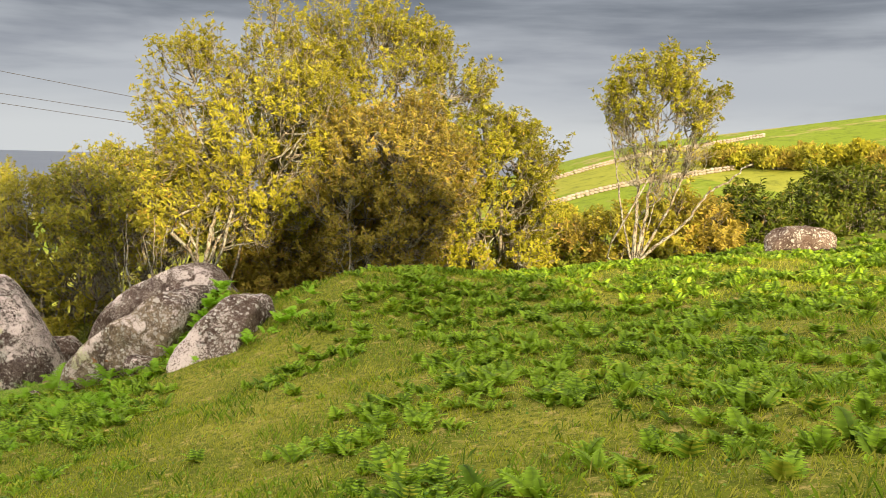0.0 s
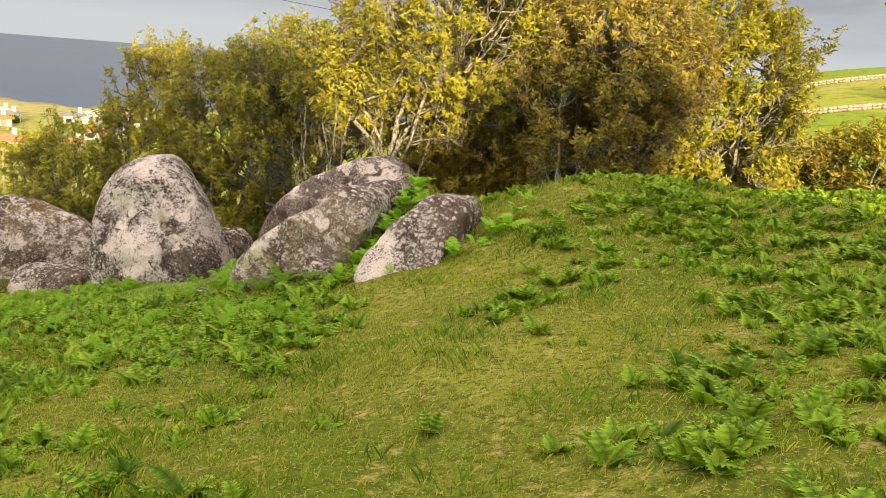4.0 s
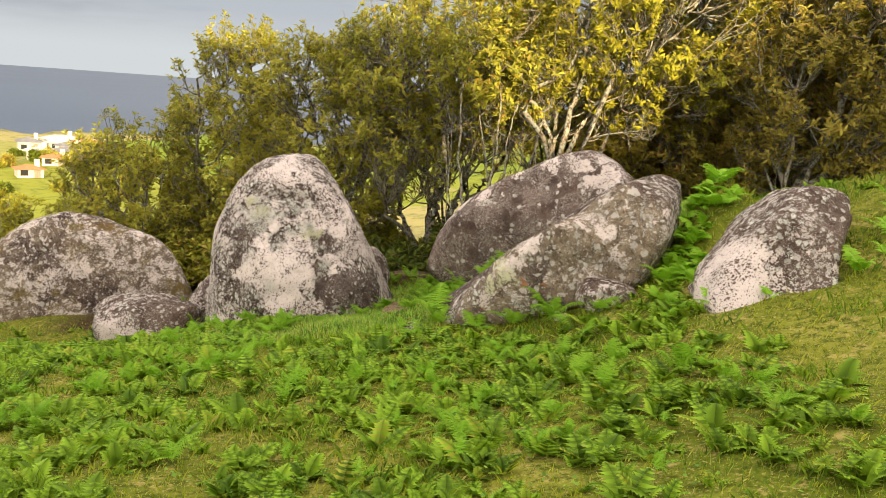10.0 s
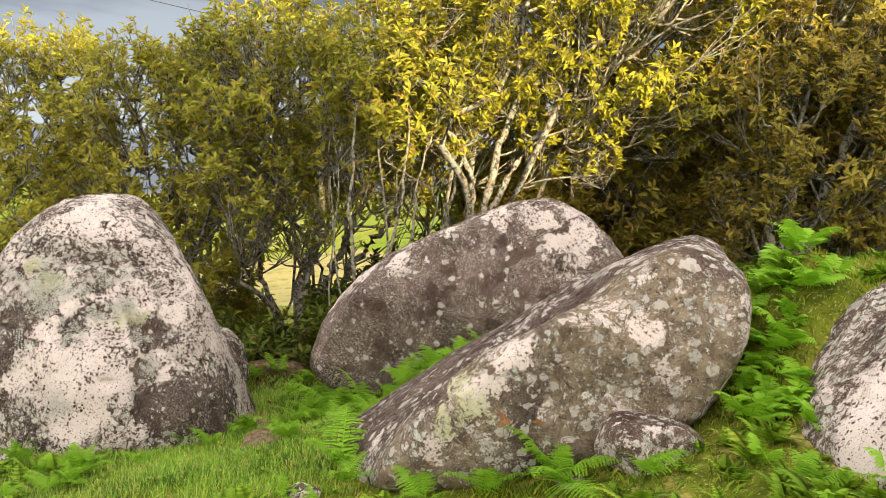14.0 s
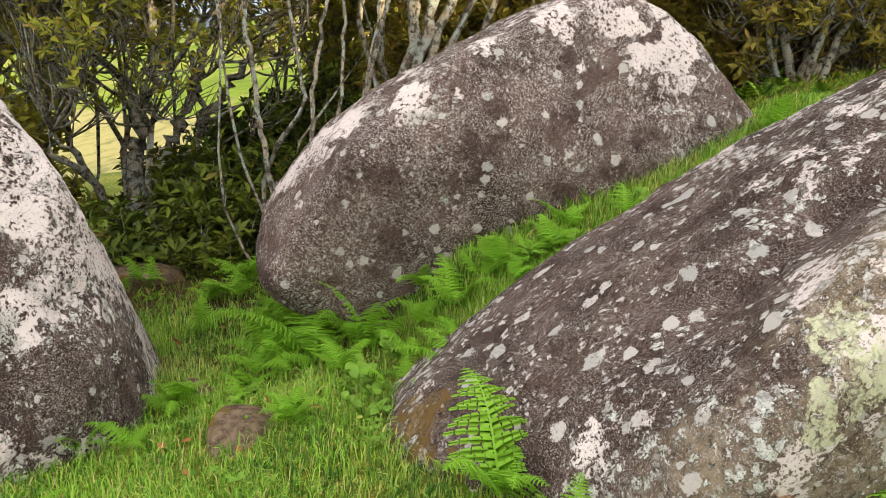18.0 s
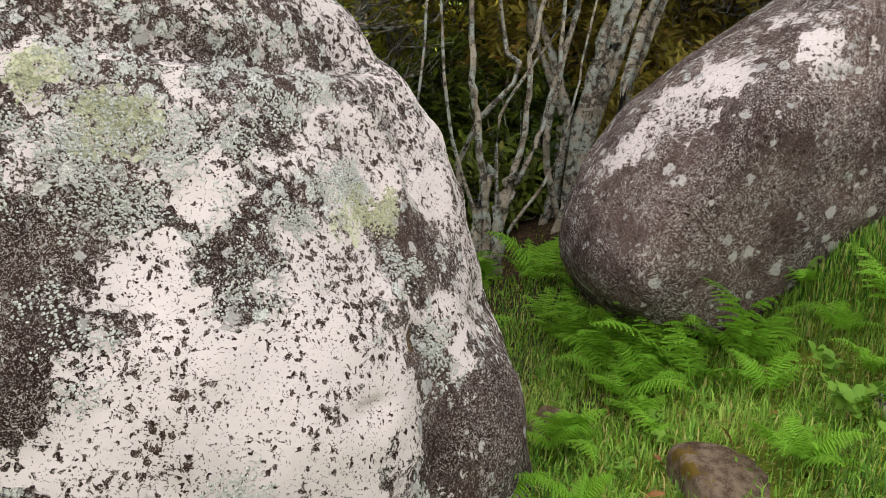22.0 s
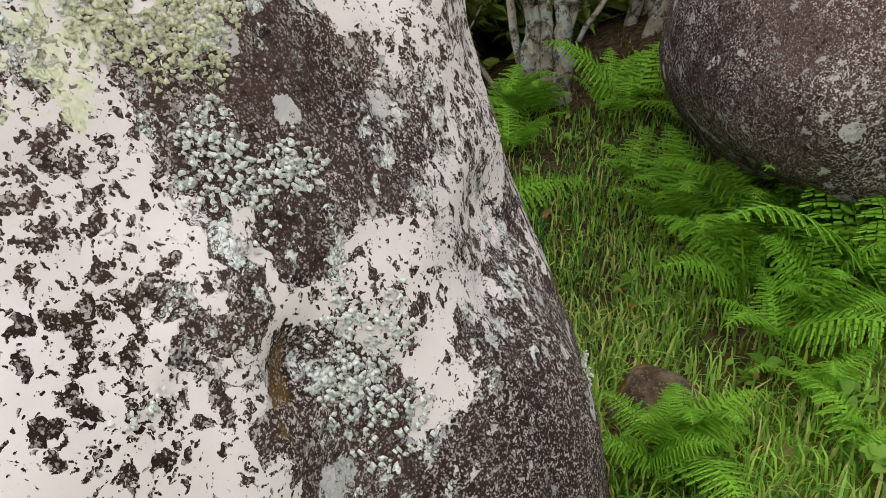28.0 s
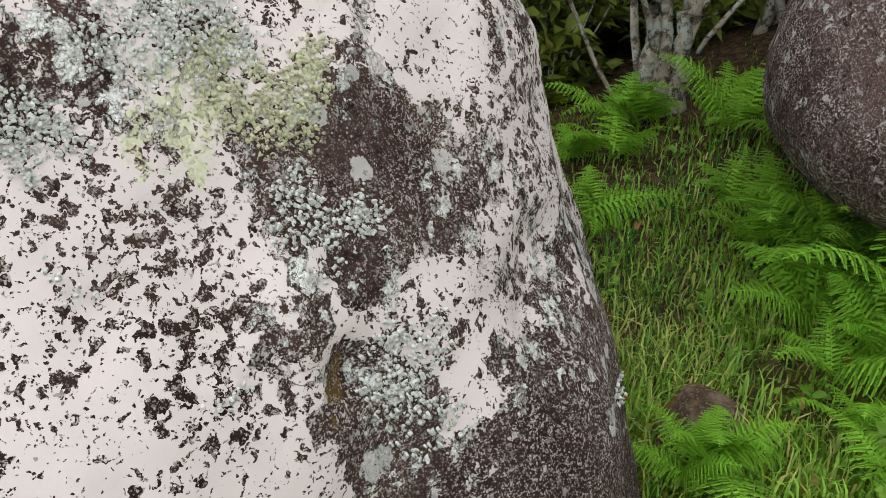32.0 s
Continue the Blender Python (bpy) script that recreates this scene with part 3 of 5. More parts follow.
M_BACK = rock_material("lichen_back", 0.22, 0.34, 0.62, 0.0, 1.15, 0.0, [
    ("white", 0.22, [(-1.0, -0.25, 0.17, 0.17), (-0.87, -0.33, 0.3, 0.13), (-1.12, -0.1, -0.02, 0.15), (-0.64, -0.70, -0.11, 0.055), (-0.35, -0.72, -0.02, 0.04),
                     (0.04, -0.61, 0.67, 0.09), (0.34, -0.61, 0.70, 0.05), (-0.36, -0.61, 0.55, 0.04), (0.73, -0.63, 0.75, 0.10), (0.95, -0.6, 0.84, 0.11),
                     (0.58, -0.54, 0.96, 0.10), (0.2, -0.5, 0.94, 0.10), (-0.2, -0.5, 0.8, 0.1), (-0.6, -0.55, 0.45, 0.09)]),
    ("white", 0.10, [(-0.5, -0.4, 0.62, 0.22), (-0.1, -0.35, 0.9, 0.25), (0.35, -0.4, 1.0, 0.28), (0.75, -0.45, 0.95, 0.28), (1.0, -0.5, 0.7, 0.25), (-0.85, -0.1, 0.45, 0.2)]),
    ("bare", 0.22, [(-0.94, -0.6, -0.39, 0.45), (-1.05, -0.56, -0.12, 0.22), (0.1, -0.7, 0.25, 0.5)])], salt=1.0)
M_FRONT = rock_material("lichen_front", 0.38, 0.56, 0.8, 0.9, 0.85, 0.1, [
    ("white", 0.14, [(-1.12, -0.27, -0.34, 0.07), (-0.78, -0.81, -0.17, 0.08), (-0.38, -0.85, 0.45, 0.09), (-0.51, -0.86, 0.23, 0.09), (-0.57, -0.45, 0.26, 0.13),
                     (0.1, -0.89, 0.68, 0.05), (0.31, -0.94, 0.65, 0.08), (0.19, 0.19, 0.72, 0.07), (0.25, -0.81, 0.92, 0.05), (0.5, -0.85, 0.9, 0.06), (0.5, 0.1, 0.95, 0.07), (0.1, -0.3, 0.9, 0.06), (0.35, -0.5, 1.0, 0.06),
                    (-0.66, -0.5, 0.15, 0.045), (-0.58, -0.55, 0.25, 0.05), (-0.50, -0.58, 0.33, 0.06)]),
    ("white", 0.05, [(-0.4, -0.9, 0.25, 0.3), (0.2, -0.1, 0.85, 0.4), (-0.1, -0.3, 0.6, 0.2)]),
    ("bare", 0.16, [(-0.28, -0.3, 0.45, 0.14), (-0.62, -0.32, 0.15, 0.14)]),
    ("bare", 0.25, [(-0.85, 0.42, -0.08, 0.45), (0.03, -0.40, 0.75, 0.18), (-0.54, 0.69, 0.13, 0.4), (-1.07, 0.24, -0.26, 0.35)]),
    ("green", 1.0, [(-0.64, -0.77, 0.23, 0.10), (-0.70, -0.83, 0.0, 0.08), (-0.57, -0.86, 0.14, 0.09)]),
    ("moss", 0.9, [(-1.3, 0.5, -0.75, 0.28), (-1.2, 0.2, -0.7, 0.2), (-1.1, -0.1, -0.72, 0.15)]),
    ("rust", 0.8, [(-0.8, -0.8, -0.23, 0.05), (-0.42, -0.87, 0.04, 0.05), (-0.2, -0.9, 0.1, 0.04), (-0.9, -0.7, -0.3, 0.05)])], face=-0.5)
M_GREY = rock_material("lichen_grey", 0.24, 0.6, 0.6, 0.1, 1.3, 0.0)
M_SMALL = rock_material("lichen_small", 0.50, 0.85, 0.7, 0.15, 1.3, 0.0, [("white", 0.2, [(-0.55, -0.5, -0.1, 0.35), (-0.35, -0.55, -0.2, 0.3)]), ("bare", 0.2, [(0.35, -0.3, 0.3, 0.3)])])
M_LEFT = rock_material("lichen_left", 0.52, -0.10, 0.8, 0.7, 0.8, 0.8, [("white", 0.2, [(-0.9, -0.95, -0.1, 0.3), (-0.3, -1.05, -0.2, 0.25), (-1.3, -0.7, 0.1, 0.25), (0.3, -1.0, 0.0, 0.12)]), ("moss", 0.9, [(0.4, -0.5, 0.6, 0.25), (0.8, -0.4, 0.4, 0.25)])])

GROUP = "lichen-covered boulders on the knoll"
EGG = boulder("boulder", (-8.3, 16.75, -2.1),
        [(18, 29, 0.65), (-21, 24, 0.76), (-2, 18, 0.75), (-24, 51, 0.79), (-28, 18, 0.80), (20, 44, 0.83), (2, 58, 0.92),
         (-8, 5, 0.99), (27, 67, 1.05), (-155, 2, 1.20), (-160, 24, 1.19), (-178, 74, 1.24), (-167, 56, 1.25), (144, 81, 1.22),
         (-64, 32, 0.67), (-64, 8, 0.86), (-64, 60, 0.92), (-105, 25, 0.84), (-105, 2, 1.0), (90, 20, 1.0), (55, 22, 0.85), (130, 15, 1.1), (0, -90, 1.5)],
        M_EGG, "tall egg-shaped basalt boulder crusted with white and grey lichen", 7, 20, 1.05, 0.06, 1, group=GROUP, fine=0.006,
        dents=[((0.29, -0.82, -0.1), 0.045, 0.030), ((0.66, -0.58, -0.09), (0.13, 0.14, 0.085), 0.06), ((0.72, -0.72, -0.38), (0.24, 0.24, 0.16), -0.045), ((0.63, -0.66, -0.15), 0.05, 0.035), ((0.16, -0.86, -0.06), 0.03, 0.012),
               ((0.09, -0.97, -0.23), (0.08, 0.06, 0.022), 0.035), ((-0.39, -0.6, 0.68), (0.22, 0.2, 0.04), 0.06), ((-0.08, -0.5, 0.67), (0.2, 0.2, 0.04), 0.07),
               ((0.2, -0.38, 0.69), (0.2, 0.2, 0.05), 0.08), ((0.34, -0.8, -0.3), (0.06, 0.2, 0.3), 0.02), ((0.62, -0.85, -0.5), (0.25, 0.25, 0.22), -0.06)])
boulder("boulder", (-5.4, 17.0, -1.7),
        [(138, 48, 0.67), (155, 58, 0.73), (-179, 59, 0.75), (165, 73, 0.88), (139, 30, 0.82), (-173, 36, 0.88), (156, 31, 0.93),
         (141, 10, 0.98), (-173, 16, 1.12), (160, 11, 1.16), (35, 79, 1.21), (-162, 9, 1.21), (-21, 68, 1.33), (15, 33, 1.43),
         (-45, 40, 1.45), (2, 44, 1.51), (152, -33, 1.34), (176, -60, 1.28), (164, -56, 1.31), (174, -33, 1.45), (158, -46, 1.3), (-142, -66, 1.1), (-95, 18, 0.74), (-95, -15, 0.66), (90, 10, 0.9), (0, -90, 1.4)],
        M_BACK, "long sloping brown basalt boulder spotted with pale lichen", 6, 18, 1.05, 0.05, 2, group=GROUP,
        dents=[((0.7, -0.68, 0.52), (0.22, 0.12, 0.06), 0.06), ((0.3, -0.72, 0.1), (0.4, 0.2, 0.2), 0.03)])
boulder("boulder", (-4.95, 14.5, -1.8),
        [(168, 53, 0.50), (149, 57, 0.62), (174, 44, 0.56), (153, 44, 0.73), (126, 55, 0.75), (-9, -27, 0.75), (-165, 22, 0.95),
         (-20, -23, 0.83), (-176, 17, 1.0), (149, 76, 0.98), (-4, 0, 1.12), (-16, 0, 1.12), (137, 34, 1.21), (0, 79, 1.30),
         (-36, 67, 1.36), (-13, 24, 1.42), (-60, -55, 0.55), (-100, -65, 0.75), (-32, -53, 0.5), (143, 19, 1.49), (-100, 20, 1.0), (-95, -10, 0.85), (80, 10, 0.9), (0, -90, 1.0)],
        M_FRONT, "broad sloping grey-brown boulder with a hollow on top", 6, 18, 1.05, 0.05, 3, group=GROUP,
        dents=[((-0.02, -0.52, 0.72), (0.30, 0.15, 0.16), 0.22), ((0.15, -0.78, 0.86), (0.2, 0.12, 0.12), 0.10), ((-0.3, -0.30, 0.50), (0.32, 0.15, 0.25), 0.13), ((-0.65, -0.28, 0.16), (0.26, 0.15, 0.2), 0.07), ((-0.42, -0.62, 0.38), (0.34, 0.10, 0.26), -0.05),
               ((-0.8, -0.1, 0.0), (0.3, 0.2, 0.2), 0.06), ((-0.72, -0.62, 0.12), (0.4, 0.1, 0.3), -0.05), ((-0.08, -0.80, 0.60), (0.34, 0.12, 0.09), -0.06),
               ((0.2, -0.25, 0.98), (0.25, 0.25, 0.2), -0.09), ((-1.25, 0.5, -0.65), (0.35, 0.4, 0.3), -0.22), ((0.3, -0.95, 0.3), (0.5, 0.3, 0.10), 0.04)])
boulder("boulder", (-3.1, 13.1, -1.25),
        [(177, 44, 0.47), (-13, -5, 0.42), (-176, 32, 0.57), (167, 32, 0.55), (169, 22, 0.59), (164, 50, 0.62), (151, 73, 0.65),
         (60, 81, 0.69), (176, -7, 0.78), (-165, -5, 0.91), (-95, 25, 0.68), (-60, 45, 0.68), (90, 10, 0.7), (0, -90, 0.6), (10, 20, 0.7)],
        M_SMALL, "low slab of rock half sunk in the turf, white with lichen", 6, 18, 1.05, 0.09, 4, group=GROUP)
boulder("boulder", (-13.2, 20.2, -3.4),
        [(59, 69, 0.67), (41, 50, 0.89), (167, 76, 0.92), (-166, 64, 1.02), (35, 27, 1.13), (28, 19, 1.32), (-155, 41, 1.42),
         (-148, 27, 1.53), (-146, 11, 1.77), (-142, 0, 1.93), (-70, 30, 1.0), (-70, 5, 1.05), (100, 10, 1.1), (0, -90, 1.0)],
        M_LEFT, "wide dark boulder flecked with pale round lichens", 6, 18, 1.05, 0.06, 5, group=GROUP,
        dents=[((0.3, -0.5, 0.72), (0.42, 0.12, 0.10), 0.22), ((0.35, -0.75, 0.5), (0.4, 0.2, 0.15), -0.06)])


def lichen(rock, label, mat, spots, seed, thick=9):
    """Raised leafy lichen: many small domed lobes in ragged patches (place on the rock, radius)."""
    q = np.random.RandomState(seed)
    v = np.array([w.co[:] for w in rock.data.vertices])
    chosen = []
    for x, y, z, r in spots:
        near = v[np.linalg.norm(v - (x, y, z), axis=1) < r * 1.5]
        far = np.linalg.norm(near - (x, y, z), axis=1) / r
        chosen.append(near[far < 0.95 + 1.5 * lump(near, 18, 3, 0.6, seed)])
    p = np.unique(np.concatenate(chosen).round(5), axis=0)
    p = np.repeat(p, thick, 0)
    n = p / np.linalg.norm(p, axis=1, keepdims=True)
    m = len(p)
    side = np.cross(n, q.normal(size=(m, 3)))
    side /= np.linalg.norm(side, axis=1, keepdims=True)
    other = np.cross(n, side)
    p = p + (side * q.normal(size=(m, 1)) + other * q.normal(size=(m, 1))) * 0.009 - n * 0.003
    size = q.uniform(0.0016, 0.0036, (m, 1)) * (1.5 if thick < 6 else 1.0)
    tall = 0.003 + 0.006 * np.clip(0.5 + 1.4 * lump(p, 60, 2, 0.5, seed + 5)[:, None], 0, 1) + q.uniform(0, 0.0015, (m, 1))
    rings = []
    for reach, lift in ((1.0, 0.0), (0.85, 0.75)):
        for k in range(6):
            t = k * math.pi / 3
            rings.append(p + size * reach * q.uniform(0.5, 1.5, (m, 1)) * (math.cos(t) * side + math.sin(t) * other) + n * tall * lift * q.uniform(0.7, 1.3, (m, 1)))
    rings.append(p + n * tall * 0.55)
    f = [[k, (k + 1) % 6, 6 + (k + 1) % 6] for k in range(6)] + [[k, 6 + (k + 1) % 6, 6 + k] for k in range(6)] + [[6 + k, 6 + (k + 1) % 6, 12] for k in range(6)]
    faces = (np.arange(m)[:, None, None] * 13 + np.array(f)).reshape(-1, 3)
    ob = part("lichen", (mesh_from("lichen", np.stack(rings, 1).reshape(-1, 3), faces)), mat, rock)
    return tagged(ob, label, kind="stuff")


lichen(EGG, "raised grey leafy lichen", M_LICHEN, [
    (0.04, -0.69, 0.32, 0.05), (-0.06, -0.76, 0.25, 0.05), (0.24, -0.73, 0.11, 0.045), (0.26, -0.75, 0.07, 0.04), (0.32, -0.71, 0.08, 0.035), (0.4, -0.76, -0.12, 0.05), (0.42, -0.79, -0.22, 0.055),
    (0.65, -0.62, -0.18, 0.02), (0.83, -0.54, -0.41, 0.03), (0.35, -0.76, -0.07, 0.03), (0.33, -0.8, -0.15, 0.025), (-0.03, -0.86, 0.09, 0.02), (0.14, -0.89, -0.06, 0.02)], 1)
lichen(EGG, "raised grey leafy lichen", M_LICHEN, [
    (-0.24, -0.88, 0.11, 0.085), (-0.6, -0.67, 0.36, 0.09), (-0.38, -0.68, 0.45, 0.07), (-0.12, -0.6, 0.54, 0.07), (-0.63, -0.89, -0.15, 0.05), (0.36, -0.79, -0.15, 0.04), (-0.27, -1.03, -0.43, 0.10),
    (-0.5, -0.72, 0.27, 0.06), (-0.62, -0.54, 0.63, 0.06), (-0.48, -0.65, 0.45, 0.07), (-0.63, -0.83, -0.03, 0.08), (-0.39, -0.68, 0.42, 0.05), (-0.22, -0.69, 0.44, 0.06), (-0.08, -0.6, 0.51, 0.05),
    (0.13, -0.63, 0.33, 0.06), (0.05, -0.5, 0.59, 0.06), (-0.07, -0.44, 0.72, 0.06), (-0.31, -0.6, 0.6, 0.05), (-0.71, -0.77, 0.06, 0.06)], 2)
_v = np.array([w.co[:] for w in EGG.data.vertices])
_v = _v[(_v[:, 1] < -0.25) & (_v[:, 2] > 0.2) & (_v[:, 2] < 0.8) & (_v[:, 0] < -0.05)]
_q = np.random.RandomState(17)
lichen(EGG, "raised grey leafy lichen", M_LICHEN, [(*_v[_q.randint(len(_v))], _q.uniform(0.025, 0.06)) for k in range(36)], 4, 7)
lichen(EGG, "raised sulphur-green leafy lichen", M_SULPHUR, [
    (0.19, -0.67, 0.24, 0.06), (0.13, -0.66, 0.29, 0.035), (0.26, -0.62, 0.27, 0.035), (-0.53, -0.62, 0.49, 0.07), (-0.72, -0.55, 0.57, 0.05)], 3)


def stone(name, x, y, size, mat, label, seed=0, level=4, sink=0.3, turn=0.0, category="stone", group=""):
    """A loose stone of size (length, width, height), bedded in the turf."""
    rng = np.random.RandomState(seed + 40)
    a, b, c = size[0] / 2, size[1] / 2, size[2] / 2
    facets = []
    for k in range(14):
        az, el = rng.uniform(-180, 180), rng.uniform(-50, 90)
        n = np.array([math.cos(radians(el)) * math.cos(radians(az)), math.cos(radians(el)) * math.sin(radians(az)), math.sin(radians(el))])
        facets.append((az, el, float(np.sqrt(((n * (a, b, c)) ** 2).sum()) * rng.uniform(0.88, 1.02))))
    facets += [(0, 90, c), (0, -90, c)] + [(q, 0, float(math.hypot(a * math.cos(radians(q)), b * math.sin(radians(q))))) for q in (0, 90, 180, -90)]
    ob = boulder(name, (x, y, ground_z(x, y) + c - 2 * c * sink), facets, mat, label, level, 12, 1.06, 0.18 * c, seed, group=group, fine=0.04 * c)
    ob.rotation_euler = (0, 0, radians(turn))
    return tagged(ob, category=category)


stone("boulder", -10.75, 17.1, (1.5, 1.0, 1.0), M_SMALL, "low pale boulder lying before a larger one", 1, 5, 0.32, 20, "boulder", GROUP)
stone("boulder", -7.95, 18.45, (0.9, 0.8, 0.85), M_SMALL, "rounded pale boulder behind a taller one", 2, 5, 0.2, 0, "boulder", GROUP)
stone("boulder", -10.15, 18.15, (0.8, 0.8, 1.0), M_SMALL, "low pale boulder between two larger ones", 3, 5, 0.3, 0, "boulder", GROUP)
stone("boulder", 7.0, 17.2, (1.4, 0.9, 0.75), M_GREY, "low grey boulder among bracken on the rise", 4, 5, 0.25, 10, "boulder")
stone("stone", -4.55, 13.42, (0.6, 0.34, 0.3), M_SMALL, "pale lichened stone wedged under the boulder", 5, 5, 0.25, 15)
stone("stone", -4.97, 13.45, (0.17, 0.12, 0.12), M_SMALL, "small pale stone in the grass", 6, 4, 0.3, 40)
stone("stone", -7.09, 16.45, (0.25, 0.21, 0.20), M_SOIL_STONE, "brown stone trodden into the grass", 7, 5, 0.55, 30)
stone("stone", -6.88, 15.70, (0.58, 0.36, 0.24), M_SOIL_STONE, "flat mossy brown stone in the path", 8, 5, 0.80, 70)
stone("stone", -7.3, 19.2, (0.8, 0.4, 0.25), M_SOIL_STONE, "half-buried stone under the trees", 9, 4, 0.4, 10)
stone("stone", -6.45, 13.95, (0.22, 0.16, 0.14), M_SMALL, "small white stone in the grass", 10, 4, 0.3, 0)


# ---- trees ----
def leaf_rosettes(tips, ways, rng, size=0.09, count=7, spread=0.8):
    """Whorls of pointed, folded leaves at the ends of twigs, as arrays."""
    n = len(tips)
    c = np.repeat(tips, count, 0)
    w = np.repeat(ways, count, 0)
    m = n * count
    side = rng.normal(size=(m, 3))
    side -= (side * w).sum(1, keepdims=True) * w
    side /= np.linalg.norm(side, axis=1, keepdims=True) + 1e-9
    out = w * rng.uniform(0.1, 0.9, (m, 1)) + side * spread
    out /= np.linalg.norm(out, axis=1, keepdims=True)
    across = np.cross(out, w + 0.3 * rng.normal(size=(m, 3)))
    across /= np.linalg.norm(across, axis=1, keepdims=True) + 1e-9
    up = np.cross(across, out)
    long = size * rng.uniform(0.65, 1.35, (m, 1))
    wide = long * rng.uniform(0.14, 0.22, (m, 1))
    root = c + 0.12 * long * rng.normal(size=(m, 3)) - w * rng.uniform(0, 0.8, (m, 1)) * size
    mid = root + out * long * 0.5
    tip = root + out * long - up * long * 0.15
    verts = np.stack([root, mid + across * wide + up * wide * 0.5, tip, mid - across * wide + up * wide * 0.5], 1).reshape(-1, 3)
    b = np.arange(m)[:, None] * 4
    return verts, np.concatenate([b + [0, 1, 2], b + [0, 2, 3]]).reshape(2, m, 3).transpose(1, 0, 2).reshape(-1, 3)


def bent(start, end, steps, rng, wob, rise=0.0, bends=3):
    """A crooked but smooth line between two places; rise lifts its middle."""
    n = max(3, steps // bends)
    t = np.linspace(0, 1, n)[:, None]
    q = start + (end - start) * t
    off = rng.normal(size=(n, 3))
    off[0] = off[-1] = 0
    far = np.linalg.norm(end - start)
    q = q + off * wob * far * 0.13
    q[:, 2] += rise * far * (4 * t * (1 - t))[:, 0] * 0.25
    q = np.concatenate([[2 * q[0] - q[1]], q, [2 * q[-1] - q[-2]]])
    u = np.linspace(0, n - 1 - 1e-6, steps)
    k = u.astype(int)
    f = (u - k)[:, None]
    a, b, c, d = q[k], q[k + 1], q[k + 2], q[k + 3]
    return 0.5 * (2 * b + (c - a) * f + (2 * a - 5 * b + 4 * c - d) * f**2 + (3 * b - a - 3 * c + d) * f**3)


def make_tree(name, x, y, crown, mat, label, stems=6, seed=0, base=0.05, leaf=0.095, gap=0.42, group="", category="tree", root=0.2, wob=0.45, trunks=(), bare=0.12, twigs=7, sides=3, bald=0.0):
    """A many-stemmed tree whose twigs turn upwards and end in whorls of leaves.
    crown: (dx, dy, bottom, top, rx, ry) from the foot. trunks: chosen stems, (radius, points from the foot); gap: metres between leaf clumps; bald: the lower share of the crown that is bare twigs."""
    rng = np.random.RandomState(seed + 100)
    z0 = ground_z(x, y) - 0.05
    dx, dy, zb, zt, rx, ry = crown
    mid = np.array([dx, dy, (zb + zt) / 2])
    half = np.array([rx, ry, (zt - zb) / 2])
    half = np.maximum(half - 0.2, 0.6 * half)
    wood, nodes, sizes = [], [], []
    # stems
    for radius, points in trunks:
        q = np.array([(0.0, 0.0, -0.1), *points]) if len(points[0]) == 3 and points[0][2] > 0.05 else np.array(points, float)
        u = np.linspace(0, len(q) - 1, 6 * len(q))
        line = np.stack([np.interp(u, np.arange(len(q)), q[:, k]) for k in range(3)], -1)
        for k in range(8):
            line[1:-1] = (line[:-2] + line[1:-1] + line[2:]) / 3
        line = line + 0.5 * radius * rng.normal(size=line.shape) * np.linspace(0, 1, len(line))[:, None]
        thick = radius * np.linspace(1, 0.42, len(line)) * rng.uniform(0.9, 1.12, len(line))
        thick[:3] *= (1.35, 1.2, 1.08)
        wood.append(tube(line, thick, 9))
        nodes.append(line[len(line) // 2:])
        sizes.append(thick[len(line) // 2:])
    for s in range(stems):
        a = 2 * np.pi * (s + rng.uniform(-0.3, 0.3)) / stems
        goal = mid + half * np.array([0.55 * math.cos(a), 0.55 * math.sin(a), rng.uniform(0.0, 0.7)])
        foot = np.array([root * math.cos(a), root * math.sin(a), -0.05])
        line = bent(foot, goal, 14, rng, wob, 0.0, 2)
        thick = base * rng.uniform(0.5, 1.2) * np.linspace(1, 0.35, 14) * rng.uniform(0.88, 1.15, 14)
        wood.append(tube(line, thick, 6))
        nodes.append(line[5:])
        sizes.append(thick[5:])
    nodes, sizes = np.concatenate(nodes), np.concatenate(sizes)
    # places of the leaf clumps, in the outer part of an uneven crown
    area = 2.1 * np.pi * (rx * ry + (rx + ry) * half[2]) / 1.5
    n = max(12, int(area / gap**2))
    d = rng.normal(size=(4 * n, 3))
    d /= np.linalg.norm(d, axis=1, keepdims=True)
    swell = 1 + 0.55 * lump(d * 1.4 + seed, 1.0, 2, 0.5, seed % 7)
    c = mid + d * half * (swell * rng.uniform(0.62, 1.0, len(d)) ** 0.6)[:, None]
    c = c[c[:, 2] > 0.12][:n]
    out = (c - mid) / half**2
    out /= np.linalg.norm(out, axis=1, keepdims=True) + 1e-9
    grow = 0.55 * out + (0, 0, 0.75) + 0.2 * rng.normal(size=c.shape)
    grow /= np.linalg.norm(grow, axis=1, keepdims=True)
    low = c - grow * rng.uniform(0.25, 0.5, (len(c), 1))

    def reach(starts, r0, r1, steps, wobble):
        for e in starts:
            flat = np.hypot(nodes[:, 0] - e[0], nodes[:, 1] - e[1])
            gap_to = np.hypot(flat, nodes[:, 2] - e[2]) + 1.5 * np.clip(nodes[:, 2] - e[2] + 0.7 * flat, 0, None)
            k = int(gap_to.argmin())
            line = bent(nodes[k], e, steps, rng, wobble, -0.35)
            wood.append(tube(line, np.linspace(min(r0, 0.8 * sizes[k]), r1, steps), 4))
            yield line

    # boughs first, then a limb to each clump
    pick = rng.permutation(len(low))[: max(4, len(low) // 7)]
    boughs = list(reach(mid + (low[pick] - mid) * 0.68, 0.6 * base, 0.014, 7, 0.7))
